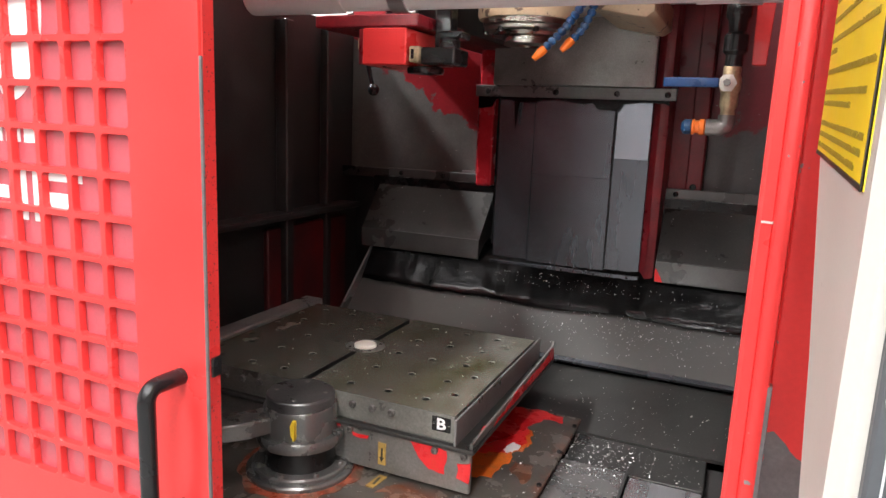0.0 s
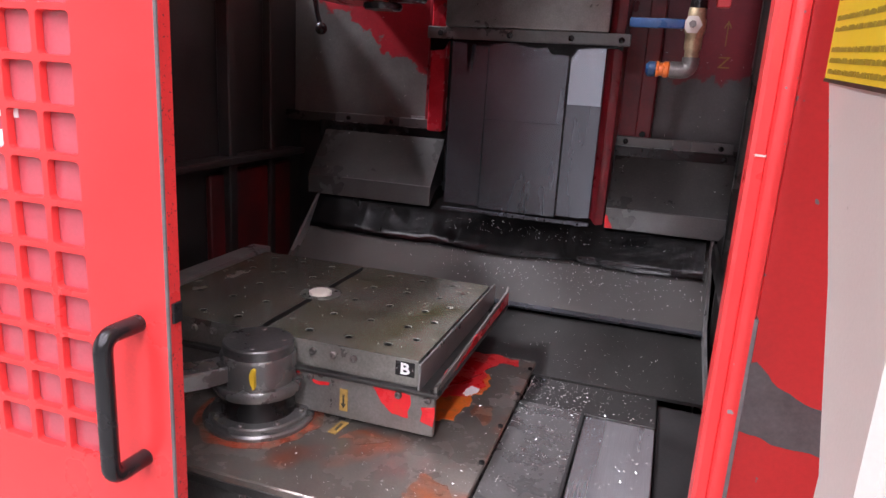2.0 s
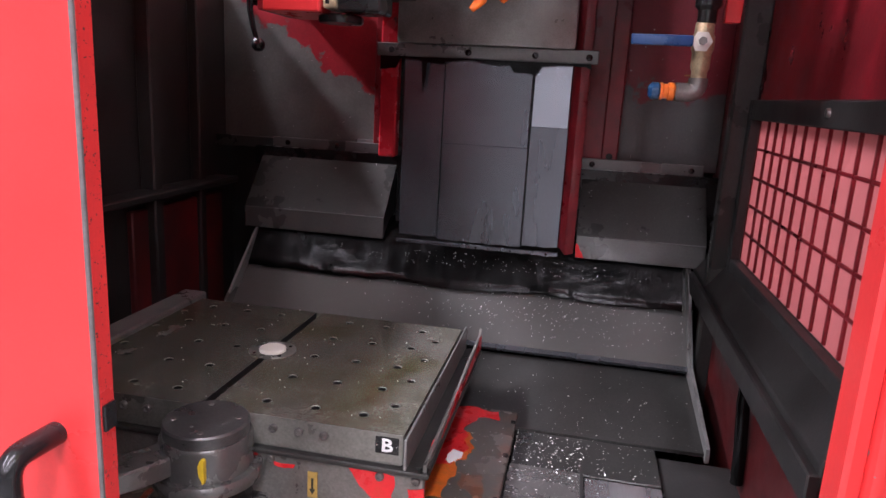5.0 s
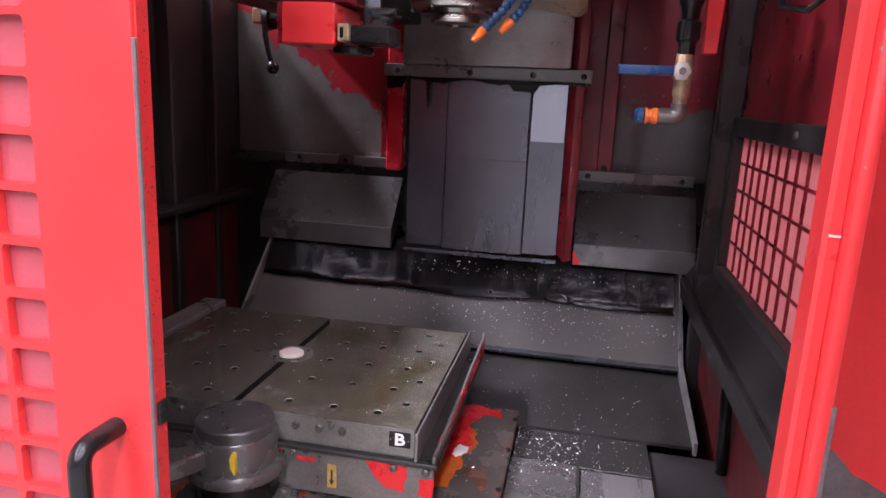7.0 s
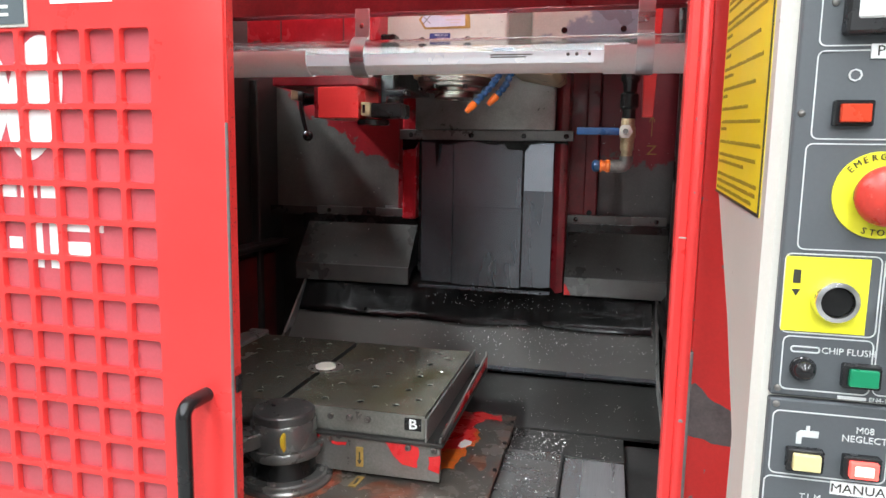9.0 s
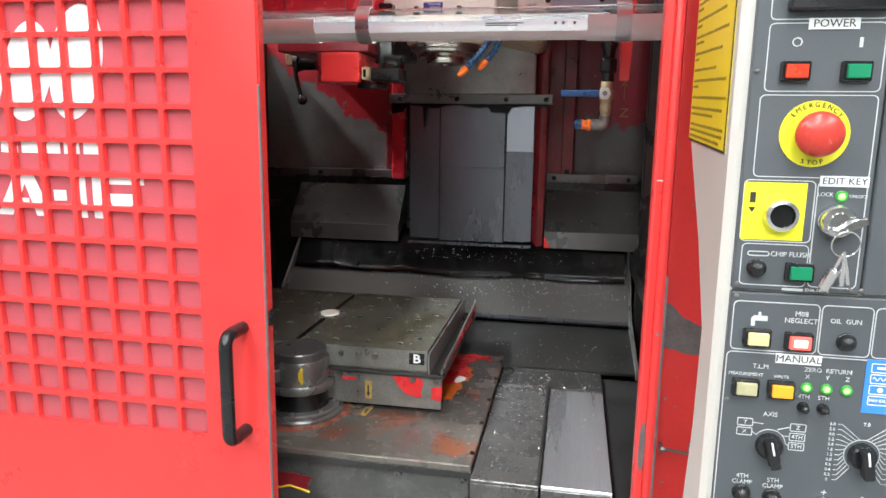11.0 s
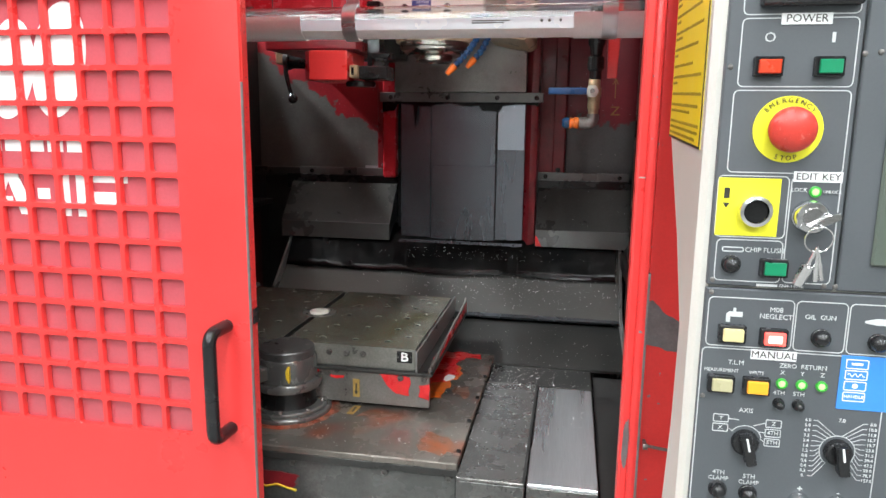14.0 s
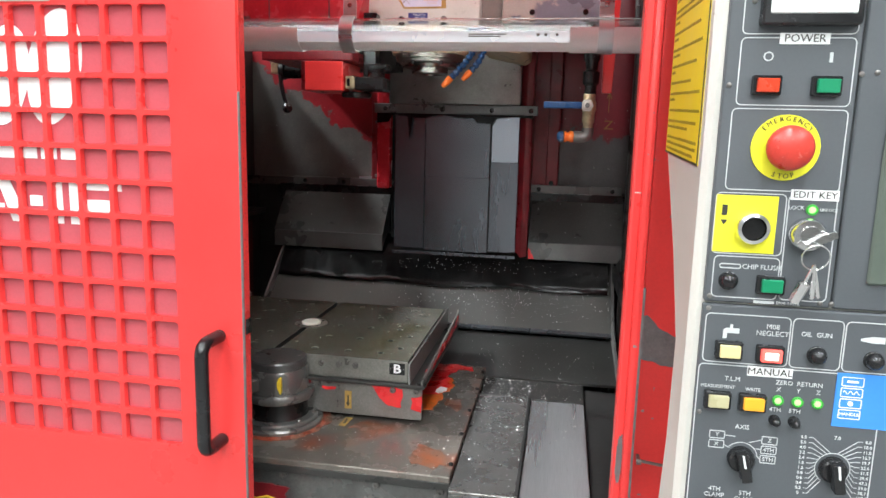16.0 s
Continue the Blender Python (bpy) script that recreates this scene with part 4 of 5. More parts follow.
def guard(x0, x1, flange0, flange1):
    g = thing("chip_guard", ((x0 + x1) / 2, 1.03, 1.086), GL, "chip guard", "chip guards beside the column")
    part("front_lip", box(x0, x1, 0.978, 0.982, 1.084, 1.132, 0.0015), M_guard, g)
    part("slope", slab([(0.979, 1.130), (1.09, 1.262), (1.094, 1.259), (0.984, 1.128)], "x", x0, x1), M_steel, g)
    part("end_sheet", slab([(0.981, 1.086), (1.094, 1.086), (1.094, 1.260), (0.981, 1.130)], "x", x0 + 0.001, x0 + 0.004), M_dark, g)
    part("end_sheet", slab([(0.981, 1.086), (1.094, 1.086), (1.094, 1.260), (0.981, 1.130)], "x", x1 - 0.004, x1 - 0.001), M_dark, g)
    part("flange", box(flange0, flange1, 1.088, 1.094, 1.258, 1.282, 0.0015), M_guard, g)
    for k in (0.12, 0.5, 0.88) if flange1 - flange0 > 0.3 else (0.1, 0.9):
        x = flange0 + (flange1 - flange0) * k
        part("screw", lathe([(0.006, 0), (0.006, 0.003), (0.003, 0.004), (0, 0.004)], (x, 1.088, 1.270), (0, -1, 0), 12), M_castdark, g)
    return g


guard(-0.382, -0.055, -0.365, -0.045)
right_guard = guard(0.360, 0.616, 0.352, 0.610)
part("paint_patch", blotch([(0.3605, 1.0845), (0.378, 1.0845), (0.374, 1.096), (0.366, 1.110), (0.3605, 1.114)], "y", 0.9772, 0.979, 2.2, 0.003), M_basered, right_guard, "remains of red paint")
bt = thing("flange_strip", (-0.42, 1.12, 1.25), "grey steel strip along the back wall", "strip")
part("strip", box(-0.52, -0.35, 1.10, 1.108, 1.252, 1.278, 0.0015), M_steel, bt)
sl = thing("slanted_cover", (0.11, 0.93, 0.80), "slanted grey steel cover at the back, strewn with swarf", "way cover")
part("slope", slab([(0.847, 0.921), (1.06, 1.112), (1.063, 1.108), (0.850, 0.916)], "x", -0.357, 0.588), M_slope, sl)
part("lip", slab([(0.838, 0.918), (0.847, 0.924), (0.850, 0.917), (0.842, 0.912)], "x", -0.357, 0.588), M_bright, sl)
part("lower_sheet", slab([(0.846, 0.906), (0.610, 0.872), (0.610, 0.866), (0.850, 0.900)], "x", 0.150, 0.588), M_steel, sl)
for x in (-0.362, 0.588):
    part("side_flange", slab([(0.840, 0.70), (1.06, 0.70), (1.06, 1.145), (0.825, 0.932), (0.600, 0.885), (0.600, 0.862), (0.840, 0.862)], "x", x, x + 0.006), M_plate, sl)
bd = thing("wiper_curtain", (0.1, 1.0, 0.99), "wet black rubber curtain rolled below the guards", "curtain")


def curtain():
    bm = bmesh.new()
    nx, prof = 90, [(1.05, 1.125), (1.02, 1.112), (0.995, 1.092), (0.975, 1.066), (0.957, 1.042), (0.942, 1.022), (0.932, 1.010), (0.931, 1.004)]
    rows = []
    for i in range(nx + 1):
        x = -0.352 + 0.93 * i / nx
        drop = 0.006 * noise.noise((x * 5, 7, 1)) + 0.003 * noise.noise((x * 19, 2, 1))
        rows.append([])
        for k, (y, z) in enumerate(prof):
            f = 0.0045 * noise.noise((x * 17, k * 0.9, 0)) + 0.003 * noise.noise((x * 40, k * 1.7, 4))
            g = k / 7
            rows[-1].append(bm.verts.new((x, y - drop * g, z + abs(f) - drop * g * 0.9)))
    for a, c in zip(rows, rows[1:]):
        for k in range(len(prof) - 1):
            bm.faces.new((a[k], a[k + 1], c[k + 1], c[k]))
    bmesh.ops.recalc_face_normals(bm, faces=bm.faces)
    return bm


part("sheet", curtain(), M_rubber, bd)
part("backing", box(-0.40, 0.64, 1.07, 1.09, 0.75, 1.26, 0), M_castdark, bd)

# ---- column with way covers ----
col = thing("column_cover", (0.14, 1.02, 1.085), "telescopic steel way covers in front of the red column", "way cover")
part("strip", box(-0.025, 0.0605, 0.998, 1.004, 1.088, 1.90, 0.001), M_bright, col)
part("centre_sheet", box(0.0625, 0.2440, 0.994, 1.004, 1.090, 1.90, 0.001), M_bright, col)
part("step", box(0.0630, 0.2435, 0.990, 0.995, 1.300, 1.90, 0.001), M_bright, col)
part("seam", box(0.0603, 0.0627, 0.9965, 0.9985, 1.088, 1.90, 0), M_castdark, col)
part("seam", box(0.2438, 0.2462, 0.9965, 0.9985, 1.088, 1.90, 0), M_castdark, col)
part("strip", box(0.2460, 0.3225, 0.998, 1.004, 1.088, 1.90, 0.001), M_bright, col)
part("step", box(0.2470, 0.3215, 0.9955, 0.9985, 1.345, 1.90, 0.001), M_strip_reflection, col, "polished strip with its bright reflection in the colour")
part("sill", box(-0.028, 0.325, 0.985, 1.01, 1.078, 1.088, 0.001), M_bright, col)
for x in (-0.010, 0.080, 0.150, 0.225, 0.300):
    part("screw", lathe([(0.003, 0), (0.0025, 0.0015), (0, 0.002)], (x, 0.985, 1.083), (0, -1, 0), 10), M_castdark, col)
part("jamb", box(-0.079, -0.042, 1.00, 1.12, 1.262, 1.9, 0.003), M_red_wet, col, "red painted jamb")
part("gap", box(-0.042, -0.024, 1.03, 1.10, 1.08, 1.9, 0), M_castdark, col)
part("jamb", slab([(0.3230, 1.0), (0.338, 0.988), (0.356, 0.992), (0.356, 1.12), (0.3230, 1.12)], "z", 1.085, 1.9, 0.001), M_red_in, col, "red painted jamb with scraped edge")

# ---- machining head ----
HX0, HX1, HY, HZ = 0.012, 0.262, 0.520, 1.424
head = thing("machining_head", (0.142, 0.6, 1.33), "cream milling head with a steel spindle nose", "machine head")
hs = part("housing", box(HX0, HX1, HY, 0.95, HZ, 1.95, 0.007, seg=3), M_cream, head, "cream painted housing with chipped lower edge")
part("chipped_edge", box(HX0 + 0.004, HX1 - 0.03, HY - 0.0006, HY + 0.004, HZ + 0.001, HZ + 0.006, 0.001), M_cream_old, hs)
part("corner_cover", slab([(HX1, 0.535), (0.302, 0.580), (0.302, 0.93), (HX1, 0.93)], "z", HZ + 0.004, 1.95, 0.002), M_headgrey, head)
sd = part("side_cover", box(0.302, 0.525, 0.565, 0.90, 1.440, 1.95, 0.003), M_headgrey, head, "grey cover plate with worn cream paint")
for x in (0.365, 0.475):
    bolt((x, 0.565, 1.455), (0, -1, 0), 0.0058, sd, M_castdark)
for x in (0.096, 0.186):
    part("screw", lathe([(0.0075, 0), (0.0075, 0.005), (0.005, 0.006), (0.0045, 0.003), (0, 0.003)], (x, HY, 1.433), (0, -1, 0), 16), M_castdark, hs)
np_ = part("name_plate", box(0.060, 0.224, HY - 0.0015, HY + 0.001, 1.500, 1.582, 0.0005), M_lampcap, hs, "white plate with a red upper field")
part("red_field", box(0.0612, 0.2228, HY - 0.0022, HY - 0.001, 1.523, 1.5805, 0), M_estop, np_, smooth=False)
for k, (dx, rz) in enumerate(((-0.018, 0.013), (-0.002, 0.017), (0.016, 0.021))):
    part("white_shape", ellipse(0.142 + dx, 1.535 + rz, 0.0075 + 0.001 * k, rz, radians(-18), HY - 0.0028, HY - 0.002), M_white, np_)
part("white_bar", box(0.112, 0.168, HY - 0.0028, HY - 0.002, 1.5255, 1.5315, 0), M_white, np_)
lettering("RA·IF", 0.142, 1.5115, HY - 0.0018, 0.0180, M_navy, np_, wide=1.35, weight=0.025)
for x in (0.066, 0.218):
    part("rivet", lathe([(0.0022, 0), (0.0018, 0.001), (0, 0.0014)], (x, HY - 0.0015, 1.5065), (0, -1, 0), 10), M_castdark, np_)
stk = part("sticker", slab([(0.088, 1.4735), (0.100, 1.4900), (0.188, 1.4905), (0.190, 1.4560), (0.100, 1.4555)], "y", HY - 0.0012, HY + 0.001), M_goldtape, hs, "pale sticker framed by stained tape")
part("face", slab([(0.093, 1.4735), (0.1025, 1.4865), (0.180, 1.4870), (0.180, 1.4600), (0.1025, 1.4590)], "y", HY - 0.0020, HY - 0.001), M_paper, stk)
for s in (-1, 1):
    part("pen_stroke", rod([(0.0965, HY - 0.0021, 1.473 - s * 0.008), (0.112, HY - 0.0021, 1.473 + s * 0.008)], 0.0005, 6), M_ink, stk)
for x, z, w in ((0.133, 1.4785, 0.038), (0.142, 1.4705, 0.030), (0.150, 1.4650, 0.020)):
    part("print_bar", box(x, x + w, HY - 0.0025, HY - 0.0018, z, z + 0.0022, 0), M_alu, stk)
sk2 = part("sticker", box(0.110, 0.151, HY - 0.0012, HY + 0.001, 1.4330, 1.4475, 0), M_navy, hs, "navy sticker with white print")
lettering("PULLSTUD", 0.1335, 1.4435, HY - 0.0014, 0.0056, M_white, sk2)
lettering("MAS-P40", 0.1350, 1.4368, HY - 0.0014, 0.0056, M_white, sk2)
SX, SY = 0.142, 0.605
part("collar", lathe([(0.078, 1.430), (0.0865, 1.428), (0.0865, 1.378), (0.084, 1.370), (0.070, 1.370)], (SX, SY, 0), steps=64), M_cream_old, head, "yellowed cream collar with chipped paint")
rg = part("spindle_ring", lathe([(0.070, 1.372), (0.0765, 1.371), (0.0765, 1.361), (0.0740, 1.358), (0.0735, 1.352), (0.062, 1.349), (0.060, 1.3435), (0.045, 1.343)], (SX, SY, 0), steps=64), M_nose, head, "turned steel spindle ring")
part("spindle_nose", lathe([(0.048, 1.3445), (0.0405, 1.3440), (0.0405, 1.331), (0.036, 1.3285), (0.022, 1.3285), (0.018, 1.36), (0, 1.36)], (SX, SY, 0), steps=48), M_nose, head, "bright steel spindle nose")
for a in (200, 250, 300, 340):
    c = Vector((SX + 0.071 * math.cos(radians(a)), SY + 0.071 * math.sin(radians(a)), 1.3535))
    part("drive_screw", lathe([(0.005, 0), (0.005, 0.008), (0, 0.008)], c, (0, 0, -1), 12), M_castdark, rg)
part("neck", slab([(0.215, 1.428), (0.350, 1.436), (0.350, 1.392), (0.335, 1.382), (0.300, 1.388), (0.24, 1.40)], "y", 0.66, 0.93, 0.002), M_cream_old, head, "yellowed cream casting with chipped paint")
part("block", box(0.232, 0.272, 0.535, 0.565, 1.412, 1.426, 0.002), M_blue, head)


def segment_hose(pts, parent):
    h = part("coolant_hose", rod(pts, 0.0045, 10), M_bluehose, parent, "blue segmented coolant hose with orange nozzle")
    p = [Vector(q) for q in pts]
    total = sum((b - a).length for a, b in zip(p, p[1:]))
    n = int(total / 0.0105)
    for k in range(n):
        s, d = (k + 0.5) / n * total, None
        for a, b in zip(p, p[1:]):
            if s <= (b - a).length:
                d = (b - a).normalized()
                c = a + d * s
                break
            s -= (b - a).length
        part("segment", lathe([(0.0042, -0.0048), (0.0066, -0.0035), (0.0074, 0.0), (0.0060, 0.0040), (0.0042, 0.0048)], c, d, 14), M_bluehose, h)
    d = (p[-1] - p[-2]).normalized()
    part("nozzle", lathe([(0.0068, 0), (0.0074, 0.006), (0.0070, 0.010), (0.0045, 0.024), (0.0030, 0.024), (0.0030, 0.02)], p[-1], d, 16), M_orange, h, "orange nozzle")
    part("fitting", lathe([(0.0085, -0.012), (0.0085, 0.004), (0.006, 0.006)], p[0], (p[1] - p[0]).normalized(), 8), M_orange, h, "orange fitting")


segment_hose([(0.262, 0.530, 1.398), (0.252, 0.522, 1.375), (0.232, 0.512, 1.343), (0.206, 0.502, 1.314)], head)
segment_hose([(0.274, 0.545, 1.400), (0.268, 0.540, 1.372), (0.258, 0.535, 1.348), (0.243, 0.528, 1.330)], head)
# the slide stands at the top of its travel
head.location += Vector((-0.003, 0.040, 0.220))
bar = thing("wiper_bar", (0.14, 0.985, 1.25), "dark steel wiper bar with ragged rubber strip", "wiper bar")
part("bar", box(-0.092, 0.358, 0.978, 0.988, 1.250, 1.276, 0.0015), M_guard, bar)
for x in (-0.06, 0.10, 0.235, 0.340):
    part("screw", lathe([(0.0065, 0), (0.0065, 0.003), (0.003, 0.004), (0, 0.004)], (x, 0.978, 1.262), (0, -1, 0), 12), M_castdark, bar)


def flap():
    pts = [(-0.085, 1.252)]
    for k in range(41):
        x = -0.085 + 0.43 * k / 40
        d = 0.010 + 0.010 * noise.noise((x * 14, 0.3, 0)) + (0.016 if 0.19 < x < 0.24 or x < -0.05 else 0) + 0.004 * noise.noise((x * 70, 0, 0))
        pts.append((x, 1.252 - max(0.003, d)))
    pts.append((0.345, 1.252))
    return slab(pts, "y", 0.981, 0.985)


part("rubber_strip", flap(), M_rubber, bar, "ragged black rubber strip")
part("inner_cover", box(-0.049, 0.3125, 0.972, 0.985, 1.276, 1.62, 0.008, seg=2), M_plate, bar, "smooth steel inner cover")

part("rubber_shred", slab([(0.002, 1.250), (0.016, 1.250), (0.0135, 1.222), (0.0105, 1.196), (0.0075, 1.178), (0.0055, 1.205)], "y", 0.982, 0.985), M_rubber, bar, "torn shred of black rubber")
bar.location += Vector((0.011, 0, 0.223))

# ---- tool changer parts on the left ----
tc = thing("tool_changer", (-0.05, 0.46, 1.50), "red tool changer with black gripper behind the lamp", "tool changer")
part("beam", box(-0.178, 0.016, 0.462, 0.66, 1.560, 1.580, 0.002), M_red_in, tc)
bx = part("box", box(-0.084, -0.003, 0.460, 0.58, 1.500, 1.5585, 0.002), M_red, tc, "red painted box")
part("side_flange", box(-0.093, -0.0842, 0.464, 0.57, 1.5005, 1.558, 0.001), M_red_in, bx)
gp = part("gripper", box(0.018, 0.078, 0.470, 0.53, 1.502, 1.529, 0.003), M_castdark, tc, "oily black gripper block")
part("clip", box(0.001, 0.0185, 0.462, 0.52, 1.505, 1.530, 0.002), M_brass, gp, "dirty brass clip")
part("clip_slot", box(0.005, 0.0105, 0.4612, 0.4630, 1.510, 1.525, 0.0005), M_castdark, gp)
part("disc", lathe([(0, 0), (0.029, 0), (0.031, 0.003), (0.031, 0.009), (0.028, 0.011), (0, 0.011)], (0.012, 0.505, 1.489), steps=28), M_castdark, gp)
part("cam", lathe([(0, 0), (0.017, 0), (0.017, 0.014), (0.012, 0.018), (0, 0.018)], (0.056, 0.50, 1.5285), steps=20), M_castdark, gp)
part("cam", box(0.040, 0.080, 0.49, 0.53, 1.545, 1.556, 0.002), M_castdark, gp)
part("hanger", box(0.024, 0.052, 0.51, 0.54, 1.525, 1.660, 0.002), M_castdark, tc)
up_ = part("upper_housing", box(-0.235, 0.022, 0.470, 0.74, 1.640, 1.90, 0.005, seg=2), M_red_wet, tc, "bright red upper housing")
for x in (-0.162, -0.035):
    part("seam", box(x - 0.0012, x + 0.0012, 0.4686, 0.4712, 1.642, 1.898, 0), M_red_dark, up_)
part("carrier", box(-0.12, 0.0, 0.60, 1.15, 1.58, 1.64, 0.002), M_dark, tc)

# ---- clamp lever on the back wall ----
lvr = thing("clamp_lever", (-0.285, 0.87, 1.56), "black ball-ended lever on an oily clamp block", "lever")
part("mount", rod([(-0.298, 0.875, 1.573), (-0.250, 0.875, 1.573)], 0.019, 20), M_castdark, lvr, "oily black clamp barrel")
part("plate", box(-0.334, -0.310, 0.862, 0.94, 1.566, 1.596, 0.002), M_brass, lvr)
part("collar", rod([(-0.310, 0.875, 1.575), (-0.298, 0.875, 1.575)], 0.024, 20), M_dark, lvr)
part("arm", box(-0.345, -0.235, 0.88, 1.149, 1.590, 1.64, 0.003), M_dark, lvr)
part("rod", rod([(-0.306, 0.860, 1.575), (-0.303, 0.857, 1.540), (-0.295, 0.855, 1.505), (-0.287, 0.855, 1.482)], [0.0066, 0.0060, 0.0052, 0.0048], 12), M_black, lvr)
part("knob", lathe([(0, -0.0135), (0.0075, -0.0115), (0.0125, -0.005), (0.0132, 0.0), (0.0125, 0.005), (0.0075, 0.0115), (0, 0.0135)], (-0.2855, 0.855, 1.476), steps=24), M_black, lvr, "glossy black ball knob")

# ---- lamp tube ----
tl = thing("machine_lamp", (0.2, 0.345, 1.59), "lit tubular machine lamp with clear cover and silver reflector", "lamp")
TY, TZ, TR = 0.345, 1.594, 0.028


def half_tube(a0, a1, r, x0, x1, thick=0.0012, n=20):
    bm = bmesh.new()
    rows = []
    for x in (x0, x1):
        rows.append([[bm.verts.new((x, TY + rr * math.cos(a0 + (a1 - a0) * k / n), TZ + rr * math.sin(a0 + (a1 - a0) * k / n))) for k in range(n + 1)] for rr in (r, r - thick)])
    (o0, i0), (o1, i1) = rows
    for k in range(n):
        bm.faces.new((o0[k], o0[k + 1], o1[k + 1], o1[k]))
        bm.faces.new((i0[k], i1[k], i1[k + 1], i0[k + 1]))
        bm.faces.new((o0[k], i0[k], i0[k + 1], o0[k + 1]))
        bm.faces.new((o1[k], o1[k + 1], i1[k + 1], i1[k]))
    bm.faces.new((o0[0], o1[0], i1[0], i0[0])), bm.faces.new((o0[n], i0[n], i1[n], o1[n]))
    bmesh.ops.recalc_face_normals(bm, faces=bm.faces)
    return bm


tube = part("tube", half_tube(0, 2 * math.pi - 0.001, TR, -0.20, 0.575), M_tube, tl, "clear acrylic tube")
tube.visible_shadow = False
# The reflector's upper facet gets its brightness from a glow in the material.
part("glowing_facet", half_tube(radians(177), radians(213), TR + 0.0012, -0.19, 0.565, 0.001, 3), M_lampwhite, tl, "white upper facet of the reflector, glowing in its material")
part("reflector", half_tube(radians(213.5), radians(266), TR + 0.0012, -0.19, 0.565, 0.001, 3), M_lampcap, tl, "silver white reflector")
part("end_cap", half_tube(radians(164), radians(345), TR + 0.0028, -0.21, -0.041), M_lampcap, tl)
part("end_cap", half_tube(radians(164), radians(350), TR + 0.0028, 0.442, 0.590), M_lampcap, tl)
part("inner_tube", rod([(-0.10, TY + 0.009, TZ - 0.004), (0.48, TY + 0.009, TZ - 0.004)], 0.006, 12), M_innertube, tl, "thin lit fluorescent tube")
for x in (0.389, 0.402, 0.421):
    part("rivet", lathe([(0.0028, 0), (0.0022, 0.001), (0, 0.0014)], (x, TY - TR - 0.0010, TZ - 0.004), (0, -1, 0), 10), M_galv, tl)
part("print_bar", box(0.27, 0.335, TY - TR - 0.0016, TY - TR + 0.002, TZ - 0.0045, TZ - 0.0025, 0), M_galv, tl)
part("print_bar", box(0.27, 0.325, TY - TR - 0.0016, TY - TR + 0.002, TZ - 0.0080, TZ - 0.0062, 0), M_galv, tl)
cb = part("cable", rod([(0.585, TY, TZ), (0.605, TY + 0.005, 1.585), (0.612, TY + 0.01, 1.56), (0.60, TY + 0.02, 1.548), (0.575, TY + 0.03, 1.552), (0.56, TY + 0.06, 1.60), (0.56, TY + 0.1, 1.7)], 0.0045, 10), M_black, tl, "black lamp cable")
for x in (0.049, 0.502):
    c = part("clamp", half_tube(radians(95), radians(300), TR + 0.0050, x - 0.0125, x + 0.0125, 0.002), M_alu, tl, "steel pipe clamp")
    part("bracket", box(x - 0.0125, x + 0.0125, TY - 0.004, TY - 0.001, TZ + TR, TZ + TR + 0.05, 0.001), M_alu, c)
    part("screw", lathe([(0.005, 0), (0.004, 0.002), (0, 0.0025)], (x, TY - 0.004, TZ + TR + 0.022), (0, -1, 0), 12), M_chrome, c)
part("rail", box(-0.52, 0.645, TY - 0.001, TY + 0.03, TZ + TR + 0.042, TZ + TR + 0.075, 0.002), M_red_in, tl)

# ---- coolant valve ----
cv = thing("coolant_valve", (0.488, 0.417, 1.42), "ball valve with blue lever on a dirty coolant pipe", "valve")
part("upper_pipe", lathe([(0.014, 1.640), (0.014, 1.585), (0.0165, 1.582), (0.0165, 1.565), (0.013, 1.56), (0.0115, 1.545), (0.016, 1.541), (0.016, 1.520), (0.0115, 1.515), (0.0115, 1.50), (0, 1.50)], (0.489, 0.417, 0), steps=24), M_castdark, cv, "black pipe fittings")
part("valve_body", lathe([(0.0095, 1.505), (0.0115, 1.498), (0.0115, 1.489), (0.0135, 1.484), (0.0135, 1.470), (0.0115, 1.465), (0.0115, 1.448), (0.0095, 1.444), (0.0095, 1.428)], (0.488, 0.417, 0), steps=20), M_brass, cv, "dirty brass ball valve")
lv = part("lever", box(0.402, 0.474, 0.396, 0.401, 1.4715, 1.4845, 0.0045, seg=3), M_blue, cv, "blue plastic lever grip")
part("lever_plate", lathe([(0.0125, 0), (0.0125, 0.003), (0.0055, 0.004), (0.0055, 0.008), (0, 0.008)], (0.484, 0.402, 1.478), (0, -1, 0), 6), M_cream, cv)
part("lever_nut", rod([(0.484, 0.396, 1.478), (0.484, 0.389, 1.478)], 0.005, 6), M_galv, cv)
part("elbow", rod([(0.488, 0.417, 1.436), (0.488, 0.417, 1.430)] + arc_points((0.488, 0.417, 1.430), (0.488, 0.417, 1.4185), (0.470, 0.417, 1.4185), 0.011) + [(0.462, 0.417, 1.4185)], 0.0115, 18), M_galv, cv, "dull metal pipe elbow")
part("nozzle", lathe([(0.0085, 0), (0.0110, 0.002), (0.0110, 0.008), (0.0090, 0.009), (0.0090, 0.014), (0.0108, 0.015), (0.0108, 0.018), (0.006, 0.018)], (0.462, 0.417, 1.4185), (-1, 0, 0), 18), M_orange, cv, "orange hose fitting")
part("nozzle_tip", lathe([(0.0075, 0), (0.0105, 0.003), (0.0105, 0.011), (0.006, 0.015), (0.004, 0.015)], (0.445, 0.417, 1.4185), (-1, 0, 0), 18), M_bluehose, cv, "blue nozzle tip")
cv.location += Vector((-0.002, 0.058, 0.002))
rb = thing("pipe_bracket", (0.52, 0.43, 1.5), "red painted angle bracket beside the coolant pipe", "bracket")
